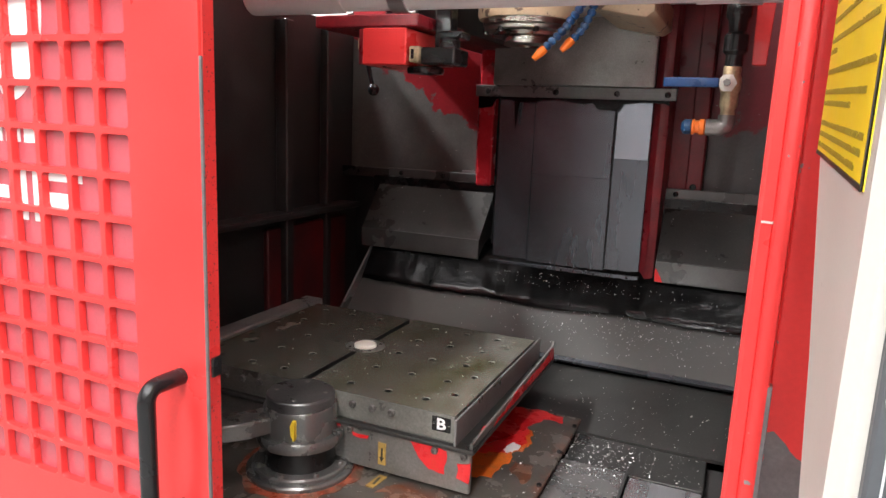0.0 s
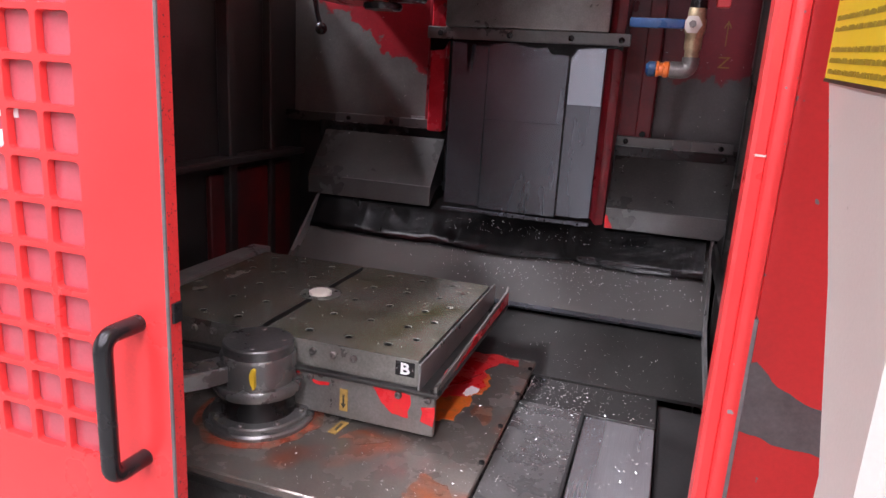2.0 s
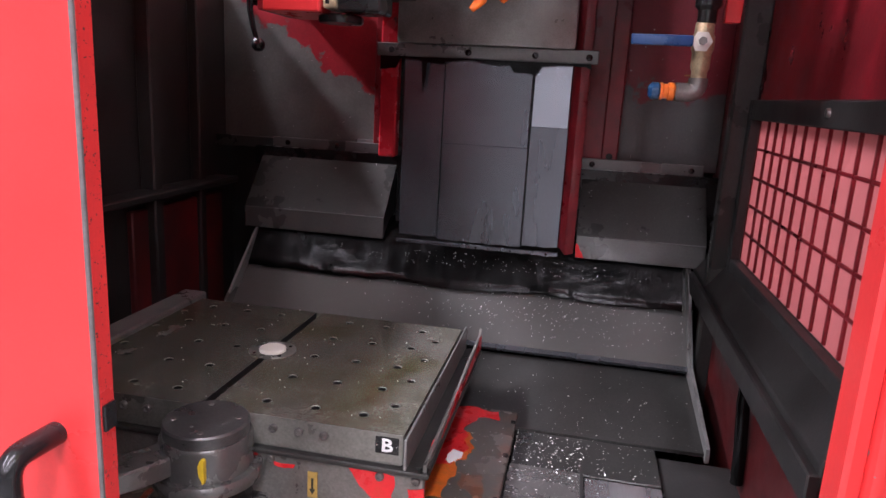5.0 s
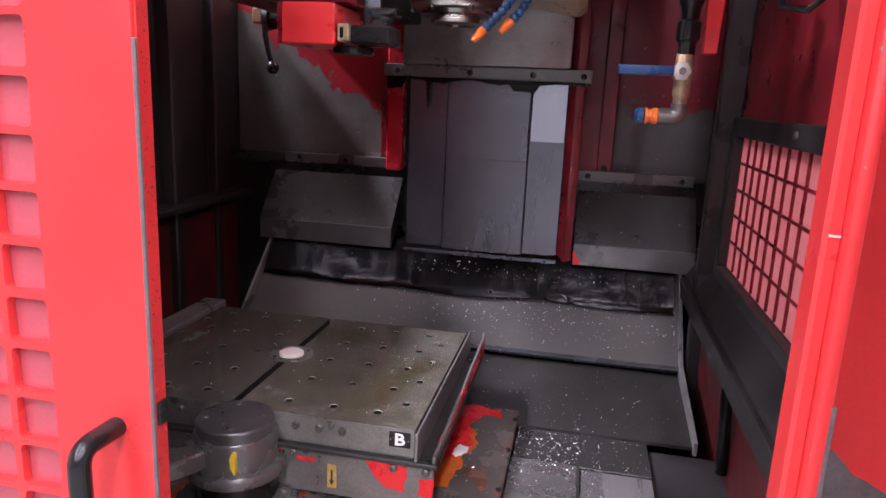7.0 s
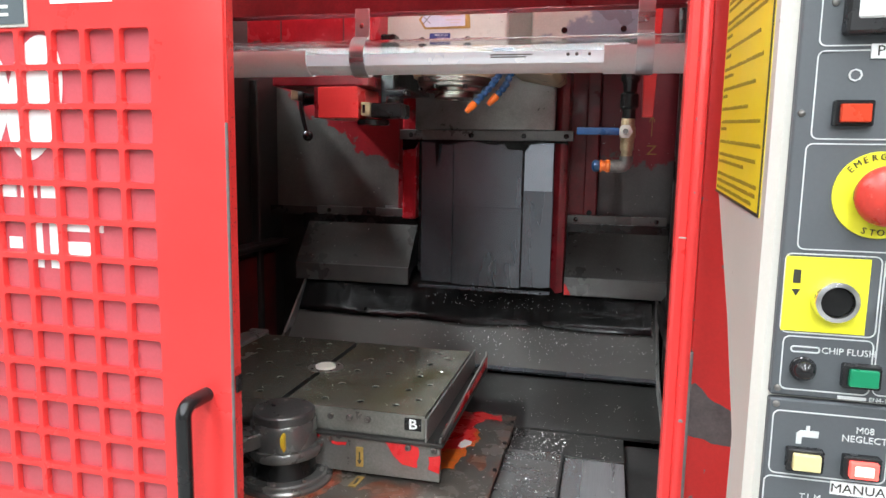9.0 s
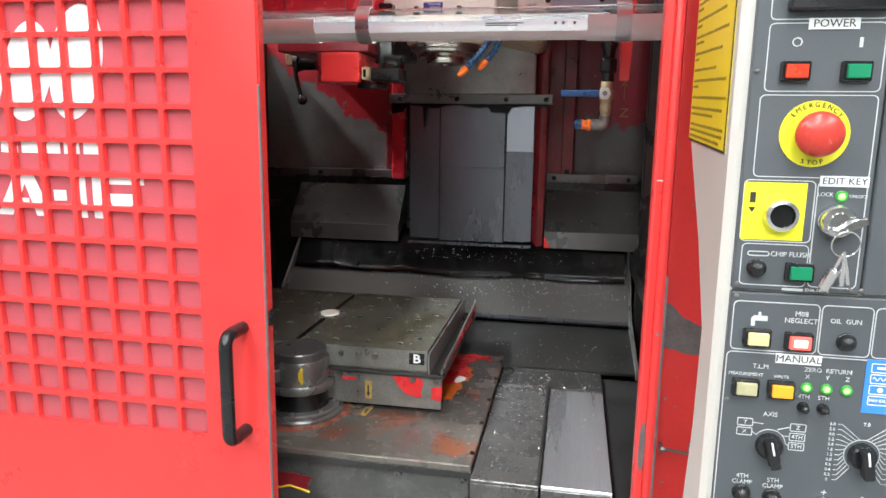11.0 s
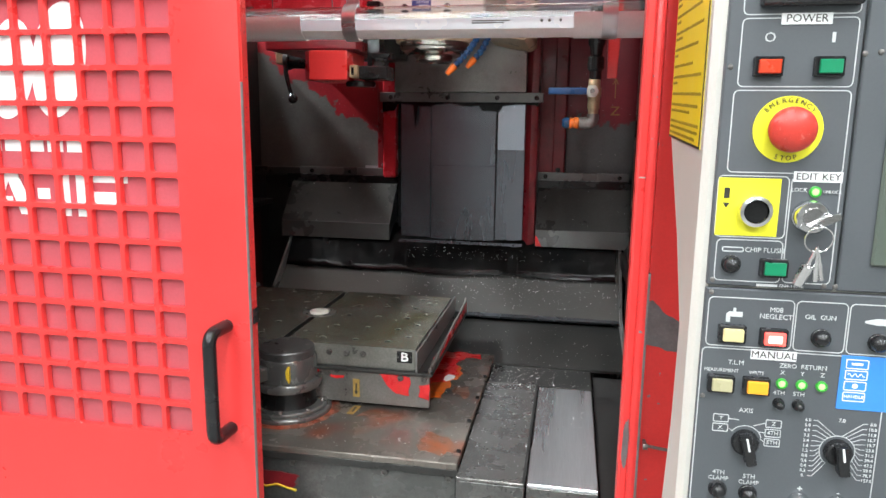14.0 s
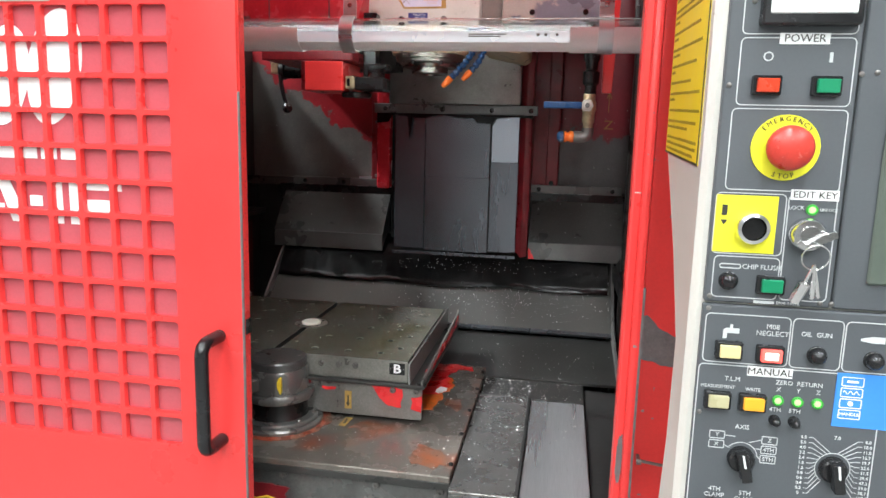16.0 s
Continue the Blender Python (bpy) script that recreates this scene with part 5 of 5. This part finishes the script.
part("plate", slab([(0.507, 1.70), (0.537, 1.70), (0.529, 1.503), (0.511, 1.503)], "y", 0.425, 0.440, 0.001), M_red, rb)
rb.location += Vector((-0.002, 0.058, 0.002))

# ---- saddle, table and pallet ----
sad = thing("saddle", (-0.08, 0.48, 0.62), "worn saddle casting with rusty red top", "machine saddle")
part("top", box(-0.452, 0.291, 0.108, 0.652, 0.866, 0.878, 0.002), M_base, sad, "oily steel top stained with red paint")
part("front", box(-0.446, 0.287, 0.120, 0.645, 0.60, 0.866, 0.002), M_stained, sad)
part("lip", box(-0.452, 0.291, 0.108, 0.113, 0.854, 0.867, 0.001), M_steel, sad)
for x in (-0.36, -0.17, 0.005, 0.167, 0.275):
    bolt((x, 0.120, 0.846), (0, -1, 0), 0.0062, sad)
part("paint_patch", ragged(-0.025, 0.812, 0.040, 0.014, 0.1185, 0.121, 3.1), M_red_in, sad)
part("paint_patch", ragged(0.250, 0.790, 0.022, 0.010, 0.1185, 0.121, 9.1), M_red_in, sad)
part("yellow_mark", rod([(-0.065, 0.1185, 0.804), (-0.045, 0.1185, 0.796), (-0.025, 0.1185, 0.802), (0.01, 0.1185, 0.793)], 0.0022, 6), M_mark, sad)


def flat_patch(cx, cy, rx, ry, seed, z=0.8783):
    bm = ragged(cx, cy, rx, ry, 0, 0.0008, seed, 60, 0.5)
    for v in bm.verts:
        v.co = Vector((v.co.x, v.co.z, z + v.co.y))
    return bm


part("paint_patch", blotch([(0.150, 0.644), (0.256, 0.640), (0.262, 0.618), (0.224, 0.606), (0.190, 0.608), (0.150, 0.608)], "z", 0.8782, 0.8790, 1.7, 0.012), M_basered, sad, "bright red paint splash")
part("paint_patch", blotch([(0.150, 0.615), (0.226, 0.614), (0.212, 0.582), (0.214, 0.552), (0.224, 0.522), (0.226, 0.488), (0.206, 0.454), (0.150, 0.43)], "z", 0.8784, 0.8793, 4.2, 0.012), M_basered, sad, "bright red paint splash")
part("rust_patch", blotch([(0.225, 0.215), (0.262, 0.200), (0.276, 0.160), (0.258, 0.128), (0.228, 0.138), (0.212, 0.175)], "z", 0.8781, 0.8785, 7.9, 0.014), M_ruststain, sad, "orange rust stain")
part("rust_patch", blotch([(0.075, 0.275), (0.135, 0.285), (0.150, 0.262), (0.110, 0.240), (0.080, 0.252)], "z", 0.8781, 0.8784, 8.4, 0.016), M_ruststain, sad)
part("rust_patch", blotch([(0.232, 0.44), (0.262, 0.43), (0.258, 0.38), (0.236, 0.39)], "z", 0.8781, 0.8784, 3.7, 0.014), M_ruststain, sad)
part("rust_patch", blotch([(0.150, 0.55), (0.222, 0.556), (0.236, 0.507), (0.222, 0.438), (0.212, 0.361), (0.150, 0.353)], "z", 0.8781, 0.8786, 2.9, 0.012), M_rust, sad, "orange rust stain")
ringp = lathe([(0.081, 0.8782), (0.096, 0.8782), (0.096, 0.8788), (0.081, 0.8792)], (-0.062, 0.260, 0), steps=60)
for v in ringp.verts:
    d = Vector((v.co.x + 0.062, v.co.y - 0.260, 0))
    if d.length > 0.088:
        d *= 0.04 * noise.noise((d.x * 40, d.y * 40, 1.5)) * 3
        v.co += d
part("paint_ring", ringp, M_rustring, sad, "red paint ring round the pivot")
part("bare_patch", flat_patch(0.212, 0.474, 0.009, 0.018, 5.5, 0.8796), M_lampcap, sad, "bare bright metal spot")
for k, y in enumerate((0.15, 0.27, 0.38, 0.50, 0.61)):
    bolt((0.286, y, 0.8775), (0, 0, 1), 0.0042, sad, M_castdark)

tb = thing("table", (-0.07, 0.5, 0.85), "steel table under the pallet with flaking red apron", "machine table")
part("slide", box(-0.30, 0.15, 0.40, 0.64, 0.878, 0.90, 0), M_dark, tb)
part("body", box(-0.345, 0.172, 0.302, 0.715, 0.896, 0.952, 0.003), M_dark, tb)
ap = part("apron", box(-0.352, 0.206, 0.291, 0.300, 0.887, 0.953, 0.0015), M_apron, tb, "steel apron with flaking red paint")
for k, shape in enumerate(([(0.1103, 0.9518), (0.1695, 0.9487), (0.167, 0.9084), (0.142, 0.9112), (0.123, 0.9255)], [(0.1883, 0.9345), (0.2055, 0.935), (0.2042, 0.9029), (0.186, 0.909)],
                           [(0.012, 0.941), (0.041, 0.938), (0.038, 0.932), (0.014, 0.935)], [(-0.045, 0.952), (-0.012, 0.948), (-0.005, 0.93), (-0.03, 0.922)])):
    part("paint_patch", blotch(shape, "y", 0.2903, 0.2915, 3.3 + k), M_basered, ap, "flaking red paint")
for x in (-0.30, -0.15, 0.008, 0.151, 0.196):
    bolt((x, 0.291, 0.944), (0, -1, 0), 0.0056, ap)
part("arrow_plate", box(0.0575, 0.0705, 0.2895, 0.2915, 0.899, 0.934, 0), M_goldtape, ap, "small brass coloured arrow plate")
part("arrow", slab([(0.0625, 0.926), (0.0655, 0.926), (0.0655, 0.911), (0.0680, 0.911), (0.064, 0.903), (0.0600, 0.911), (0.0625, 0.911)], "y", 0.2888, 0.2896), M_ink, ap)
part("ledge", box(-0.352, 0.212, 0.286, 0.72, 0.950, 0.957, 0.0015), M_steel, tb)
part("inner_rail", box(0.1795, 0.1835, 0.289, 0.72, 0.955, 0.997, 0.001), M_plate, tb)
part("outer_rail", slab([(0.292, 0.953), (0.735, 0.953), (0.735, 0.992), (0.728, 0.982), (0.292, 0.966)], "x", 0.2035, 0.2085, 0.001), M_apron, tb, "steel rail with remains of red paint")
part("rail_paint", blotch([(0.36, 0.954), (0.73, 0.954), (0.73, 0.980), (0.58, 0.968), (0.50, 0.972), (0.40, 0.960)], "x", 0.2075, 0.2092, 6.1, 0.006), M_basered, tb, "remains of red paint")
part("rail_paint", blotch([(0.30, 0.9575), (0.70, 0.9575), (0.70, 0.972), (0.52, 0.964), (0.34, 0.966)], "x", 0.2028, 0.2040, 8.1, 0.006), M_basered, tb, "remains of red paint")
part("left_rail", box(-0.385, -0.338, 0.330, 0.735, 0.966, 1.001, 0.003), M_plate, tb, "grey steel side bar")
part("left_rail_foot", box(-0.375, -0.345, 0.36, 0.72, 0.90, 0.968, 0.002), M_dark, tb)
ar = thing("arrow_plate", (0.064, 0.275, 0.8785), "small worn brass coloured arrow plate on the saddle", "label plate")
bmx = box(-0.0065, 0.0065, -0.019, 0.019, 0.8782, 0.8795, 0)
bmx.transform(Matrix.Translation((0.064, 0.275, 0)) @ Matrix.Rotation(radians(-6), 4, "Z"))
part("plate", bmx, M_goldtape, ar)
part("arrow", box(0.062, 0.066, 0.265, 0.286, 0.8793, 0.8800, 0), M_ink, ar)

PX0, PX1, PY0, PY1, PZ = -0.323, 0.178, 0.294, 0.692, 1.0
pal = thing("pallet", (-0.074, 0.495, 0.957), "ground steel machine pallet with rows of tapped holes", "pallet")
HOLES = []
for cxx in (-0.017, 0.050, 0.115, -0.146, -0.212, -0.279):
    HOLES += [(cxx, 0.332 + 0.0812 * k, 0.0068) for k in range(5)]
for cxx in (0.147, -0.312 + 0.0):
    HOLES += [(cxx, 0.368 + 0.0825 * k, 0.0062) for k in range(4)]


def drilled_top():
    """The pallet's upper face with real holes: one cell for each hole, plain strips between."""
    bm = bmesh.new()
    xs = sorted({PX0, PX1} | {round(h[0] + s * 0.0085, 5) for h in HOLES for s in (-1, 1)} | {-0.093, -0.081})
    xs = [x for k, x in enumerate(xs) if k == 0 or x - xs[k - 1] > 1e-4]
    ys = sorted({PY0, PY1} | {round(h[1] + s * 0.0085, 5) for h in HOLES for s in (-1, 1)})
    for x0, x1 in zip(xs, xs[1:]):
        for y0, y1 in zip(ys, ys[1:]):
            if x0 >= -0.0931 and x1 <= -0.0809:
                continue
            cx, cy = (x0 + x1) / 2, (y0 + y1) / 2
            hole = next((h for h in HOLES if abs(h[0] - cx) < 0.002 and abs(h[1] - cy) < 0.002 and x1 - x0 > 0.0165), None)
            c = [bm.verts.new((x, y, PZ)) for x, y in ((x0, y0), (x1, y0), (x1, y1), (x0, y1))]
            if not hole:
                bm.faces.new(c)
                continue
            n, r = 16, hole[2]
            rings = [[bm.verts.new((hole[0] + rr * math.cos(2 * math.pi * (k - 2) / n + math.pi * 1.5), hole[1] + rr * math.sin(2 * math.pi * (k - 2) / n + math.pi * 1.5), zz)) for k in range(n)]
                     for rr, zz in ((r, PZ),)]
            for q in range(4):
                ring = rings[0][q * 4:q * 4 + 5] if q < 3 else rings[0][12:] + rings[0][:1]
                a, b = c[q], c[(q + 1) % 4]
                bm.faces.new([a, b] + ring[::-1])
    bmesh.ops.remove_doubles(bm, verts=bm.verts, dist=0.00005)
    bmesh.ops.recalc_face_normals(bm, faces=bm.faces)
    return bm


part("top_face", drilled_top(), M_pallet, pal, "oil-stained ground top with tapped holes")
for hx, hy, hr in HOLES:
    ch = part("tapped_hole", lathe([(hr, PZ + 0.0001), (hr * 0.86, PZ - 0.0010)], (hx, hy, 0), steps=16), M_pallet_side, pal)
    # Bore walls are near-black: the shade down the hole is in the colour.
    part("bore", lathe([(hr * 0.86, PZ - 0.0010), (hr * 0.86, PZ - 0.016), (0, PZ - 0.016)], (hx, hy, 0), steps=16), M_castdark, ch)
slotb = bmesh.new()
for x0, x1 in ((-0.0932, -0.0925), (-0.0815, -0.0808)):
    box(x0, x1, PY0, PY1, 0.984, PZ - 0.0003, 0, slotb)
box(-0.0932, -0.0808, PY0, PY1, 0.982, 0.985, 0, slotb)
part("slot", slotb, M_dark, pal, "dark central slot", smooth=False)
sides = bmesh.new()
box(PX0, PX1, PY0, PY0 + 0.003, 0.960, PZ - 0.0004, 0.0006, sides)
box(PX0, PX1, PY1 - 0.003, PY1, 0.960, PZ - 0.0004, 0.0006, sides)
box(PX0, PX0 + 0.003, PY0 + 0.003, PY1 - 0.003, 0.960, PZ - 0.0004, 0.0006, sides)
box(PX1 - 0.003, PX1, PY0 + 0.003, PY1 - 0.003, 0.960, PZ - 0.0004, 0.0006, sides)
box(PX0 + 0.003, PX1 - 0.003, PY0 + 0.003, PY1 - 0.003, 0.957, 0.963, 0, sides)
part("edge", sides, M_pallet_side, pal)
part("lower_plate", box(PX0 + 0.01, PX1 - 0.008, PY0 + 0.012, PY1 - 0.01, 0.9565, 0.9605, 0), M_dark, pal)
for x in (-0.27, -0.235, -0.20, -0.165, 0.010, 0.044, 0.077):
    bolt((x, PY0, 0.9845), (0, -1, 0), 0.0058, pal)
bp = part("letter_plate", box(0.143, 0.1725, PY0 - 0.0016, PY0 + 0.001, 0.973, 0.995, 0.0006), M_castdark, pal, "black plate with the letter B")
lettering("B", 0.158, 0.984, PY0 - 0.0020, 0.024, M_lampcap, bp, wide=1.15, weight=0.02)
for x in (0.1455, 0.170):
    part("screw", lathe([(0.0014, 0), (0.001, 0.0008), (0, 0.001)], (x, PY0 - 0.0016, 0.984), (0, -1, 0), 8), M_chrome, bp)
pc = part("bush", lathe([(0.036, 0.0), (0.036, 0.0010), (0.0225, 0.0012), (0.0225, -0.001)], (-0.086, 0.495, PZ), steps=40), M_pallet_side, pal, "turned steel bush with a white plug")
part("plug", lathe([(0.0205, -0.001), (0.0205, 0.004), (0.0185, 0.0055), (0, 0.0058)], (-0.086, 0.495, PZ), steps=36), M_cap, pc, "white plastic plug")
for a in (45, 135, 225, 315):
    part("screw", lathe([(0.003, 0), (0.0026, 0.0012), (0, 0.001)], (-0.086 + 0.029 * math.cos(radians(a)), 0.495 + 0.029 * math.sin(radians(a)), PZ + 0.001), (0, 0, 1), 10), M_castdark, pc)

# ---- pallet changer arm on its pivot ----
AX, AY = -0.062, 0.260
pv = thing("pallet_changer_arm", (AX, AY, 0.878), "cast steel swinging pallet arm on a dark round pivot", "swing arm")
fl = part("base_flange", lathe([(0.082, 0.8775), (0.082, 0.884), (0.079, 0.887), (0.074, 0.887), (0.0735, 0.892), (0.071, 0.894), (0.052, 0.894)], (AX, AY, 0), steps=56), M_cast, pv, "oily steel base flange")
for a in range(0, 360, 45):
    bolt((AX + 0.0655 * math.cos(radians(a + 10)), AY + 0.0655 * math.sin(radians(a + 10)), 0.8935), (0, 0, 1), 0.005, fl)
part("pivot", lathe([(0.056, 0.892), (0.0535, 0.898), (0.0525, 0.925), (0.0525, 0.932)], (AX, AY, 0), steps=48), M_castdark, pv, "glossy black pivot cylinder")
part("upper_flange", lathe([(0.05, 0.929), (0.065, 0.929), (0.0665, 0.932), (0.0665, 0.941), (0.064, 0.945), (0.05, 0.945)], (AX, AY, 0), steps=56), M_cast, pv)
part("hub", lathe([(0.05, 0.943), (0.0555, 0.944), (0.0555, 0.9825), (0.053, 0.987), (0.049, 0.987)], (AX, AY, 0), steps=48), M_cast, pv)
cpd = part("cap", lathe([(0.049, 0.985), (0.0515, 0.987), (0.0515, 1.000), (0.0495, 1.0025), (0, 1.0025)], (AX, AY, 0), steps=48), M_cap_dark, pv, "dark steel cap plate")
for a in (20, 110, 200, 290):
    part("screw", lathe([(0.004, 0), (0.0034, 0.0008), (0, 0.0004)], (AX + 0.038 * math.cos(radians(a)), AY + 0.038 * math.sin(radians(a)), 1.0025), (0, 0, 1), 12), M_galv, cpd)


def arm():
    cx, cy, r0, r1 = -0.217, 0.260, 0.090, 0.146
    outer, inner = [], []
    for k in range(37):
        a = radians(158 + (352 - 158) * k / 36)
        w = 1 if k < 24 else 1 - 0.28 * (k - 24) / 12
        mid, half = (r0 + r1) / 2, (r1 - r0) / 2 * w
        mid += 0.012 * max(0, k - 24) / 12
        outer.append((cx + (mid + half) * math.cos(a), cy + (mid + half) * math.sin(a)))
        inner.append((cx + (mid - half) * math.cos(a), cy + (mid - half) * math.sin(a)))
    return slab(outer + inner[::-1], "z", 0.950, 0.976, 0.0025)


am = part("arm", arm(), M_cast, pv, "curved cast steel arm with yellow paint marks")


def arc_mark(a0, a1, z0, z1, seed):
    cx, cy, r = -0.217, 0.260, 0.1464
    pts = []
    n = 24
    bm = bmesh.new()
    rows = []
    for k in range(n + 1):
        a = radians(a0 + (a1 - a0) * k / n)
        zt = z1 - 0.006 * max(0, noise.noise((k * 0.45, seed, 0))) - 0.001
        zb = z0 + 0.008 * max(0, noise.noise((k * 0.6, seed, 3)))
        rows.append([bm.verts.new((cx + rr * math.cos(a), cy + rr * math.sin(a), z)) for rr, z in ((r, zb), (r, zt), (r - 0.001, zt), (r - 0.001, zb))])
    for a, c in zip(rows, rows[1:]):
        for k in range(4):
            bm.faces.new((a[k], a[(k + 1) % 4], c[(k + 1) % 4], c[k]))
    bmesh.ops.recalc_face_normals(bm, faces=bm.faces)
    return bm


part("yellow_mark", arc_mark(188, 250, 0.953, 0.971, 1.0), M_mark, am, "flaking yellow paint")
part("yellow_mark", arc_mark(262, 270, 0.956, 0.968, 2.0), M_mark, am)
part("yellow_mark", ragged(-0.038, 0.965, 0.0035, 0.0125, 0.2055, 0.212, 4.4, 24), M_mark, pv, "yellow paint mark")
part("yellow_mark", ragged(-0.113, 0.958, 0.007, 0.004, 0.199, 0.212, 6.4, 24), M_mark, pv)

# ---- telescopic covers on the floor ----
wc = thing("way_cover", (0.34, 0.3, 0.75), "flat grey steel telescopic cover dusted with swarf", "way cover", "floor way covers")
part("top", box(0.293, 0.400, 0.078, 0.495, 0.866, 0.872, 0.0015), M_cast, wc)
part("front", box(0.293, 0.400, 0.078, 0.083, 0.66, 0.866, 0.001), M_stained, wc)
part("seam", box(0.396, 0.4015, 0.079, 0.49, 0.871, 0.8745, 0.0008), M_dark, wc)
wc2 = thing("way_cover", (0.46, 0.3, 0.75), "bright polished steel telescopic cover", "way cover", "floor way covers")
part("top", box(0.4025, 0.512, 0.085, 0.490, 0.863, 0.869, 0.0015), M_flat_bright, wc2)
part("front", box(0.4025, 0.512, 0.085, 0.090, 0.66, 0.863, 0.001), M_stained, wc2)
wc3 = thing("way_cover", (0.58, 0.35, 0.75), "dark oily steel cover along the red wall", "way cover", "floor way covers")
part("top", box(0.5145, 0.632, 0.06, 0.598, 0.852, 0.860, 0.0015), M_dark, wc3)
part("front", box(0.5145, 0.632, 0.06, 0.066, 0.66, 0.852, 0.001), M_dark, wc3)
wc4 = thing("way_cover", (0.4, 0.55, 0.75), "oily steel plate in front of the slanted cover", "way cover", "floor way covers")
part("top", box(0.294, 0.5135, 0.497, 0.609, 0.860, 0.868, 0.0015), M_steel, wc4)
wc5 = thing("way_cover", (-0.485, 0.4, 0.75), "flat grey steel telescopic cover", "way cover", "floor way covers")
part("top", box(-0.519, -0.454, 0.12, 0.84, 0.862, 0.868, 0.0015), M_plate, wc5)
for ob_, px, py, pz in ((wc, 0.345, 0.30, 0.66), (wc2, 0.46, 0.30, 0.66), (wc3, 0.577, 0.35, 0.66), (wc4, 0.4, 0.55, 0.66), (wc5, -0.487, 0.45, 0.66)):
    part("support", box(px - 0.02, px + 0.02, py - 0.05, py + 0.05, pz, 0.8605 if ob_ is not wc3 else 0.853, 0), M_dark, ob_)

# ---- swarf ----


def swarf(count, spread, seed, lo=0.0012, hi=0.0045):
    rnd = random.Random(seed)
    verts, faces = [], []
    for _ in range(count):
        p, n = spread(rnd)
        n = Vector(n).normalized()
        u = n.orthogonal().normalized()
        w = n.cross(u)
        a, s = rnd.uniform(0, 6.28), rnd.uniform(lo, hi) * rnd.uniform(0.4, 1)
        d, e = (u * math.cos(a) + w * math.sin(a)) * s, (w * math.cos(a) - u * math.sin(a)) * s * rnd.uniform(0.25, 0.6)
        k = len(verts)
        p = Vector(p) + n * 0.0006
        verts += [tuple(q) for q in (p - d, p + e, p + d + n * s * rnd.uniform(0.1, 0.7), p - e, p + n * s * rnd.uniform(0.2, 0.6))]
        faces += [(k, k + 1, k + 4), (k + 1, k + 2, k + 4), (k + 2, k + 3, k + 4), (k + 3, k, k + 4), (k, k + 3, k + 2, k + 1)]
    me = bpy.data.meshes.new("swarf")
    me.from_pydata(verts, [], faces)
    me.materials.append(M_chipmetal)
    ob = new("swarf", me)
    return tagged(ob, "small bright aluminium chips strewn over oily steel", "metal chips", "swarf", "stuff")


def on_floor(r):
    x = r.uniform(0.296, 0.51) if r.random() < 0.35 else r.uniform(0.296, 0.40)
    y = 0.488 - abs(r.gauss(0, 0.13)) if r.random() < 0.7 else r.uniform(0.09, 0.488)
    return (x, max(0.09, y), 0.872 if x < 0.400 else 0.869), (0, 0, 1)


def on_back(r):
    return (r.uniform(0.296, 0.51) if r.random() < 0.4 else min(0.51, max(0.296, r.gauss(0.34, 0.05))), r.uniform(0.498, 0.607), 0.868), (0, 0, 1)


def on_saddle(r):
    x, y = r.uniform(0.0, 0.287), r.uniform(0.112, 0.29)
    if r.random() < 0.35:
        x, y = r.uniform(0.214, 0.287), r.uniform(0.12, 0.64)
    return (x, y, 0.878), (0, 0, 1)


def on_slope(r):
    t = r.betavariate(2, 1.6)
    x = min(0.58, max(-0.35, r.gauss(0.30, 0.16)))
    return (x, 0.85 + 0.15 * t, 0.9240 + 0.1345 * t), (0, -0.67, 0.74)


def on_curtain(r):
    return (min(0.55, max(-0.3, r.gauss(0.18, 0.15))), 0.958, r.uniform(1.02, 1.075)), (0, -1, 0.2)


def on_guards(r):
    t = r.random()
    x = r.uniform(-0.35, -0.06) if r.random() < 0.5 else r.uniform(0.36, 0.61)
    return (x, 0.979 + 0.111 * t, 1.131 + 0.131 * t), (0, -0.76, 0.65)


def on_back_wall(r):
    return (r.uniform(-0.5, -0.14) if r.random() < 0.6 else r.uniform(0.44, 0.63), 1.148, r.uniform(1.27, 1.6)), (0, -1, 0)


def on_riser(r):
    t = r.random() ** 0.6
    return (r.uniform(0.2, 0.58), 0.84 - 0.228 * t, 0.9053 - 0.0328 * t), (0, -0.14, 0.99)


def on_pallet(r):
    return (r.uniform(PX0, PX1 - 0.004), r.uniform(PY0, PY1), PZ), (0, 0, 1)


swarf(420, on_floor, 1, 0.0007, 0.0028)
swarf(360, on_back, 2, 0.0007, 0.0030)
swarf(240, on_saddle, 3, 0.0006, 0.0030)
swarf(900, on_slope, 4, 0.0008, 0.0027)
swarf(280, on_curtain, 5, 0.0008, 0.0026)
swarf(110, on_pallet, 6, 0.0006, 0.0022)
swarf(90, on_guards, 7, 0.0008, 0.0022)
swarf(70, on_back_wall, 8, 0.0008, 0.002)
swarf(180, on_riser, 9, 0.0007, 0.0026)
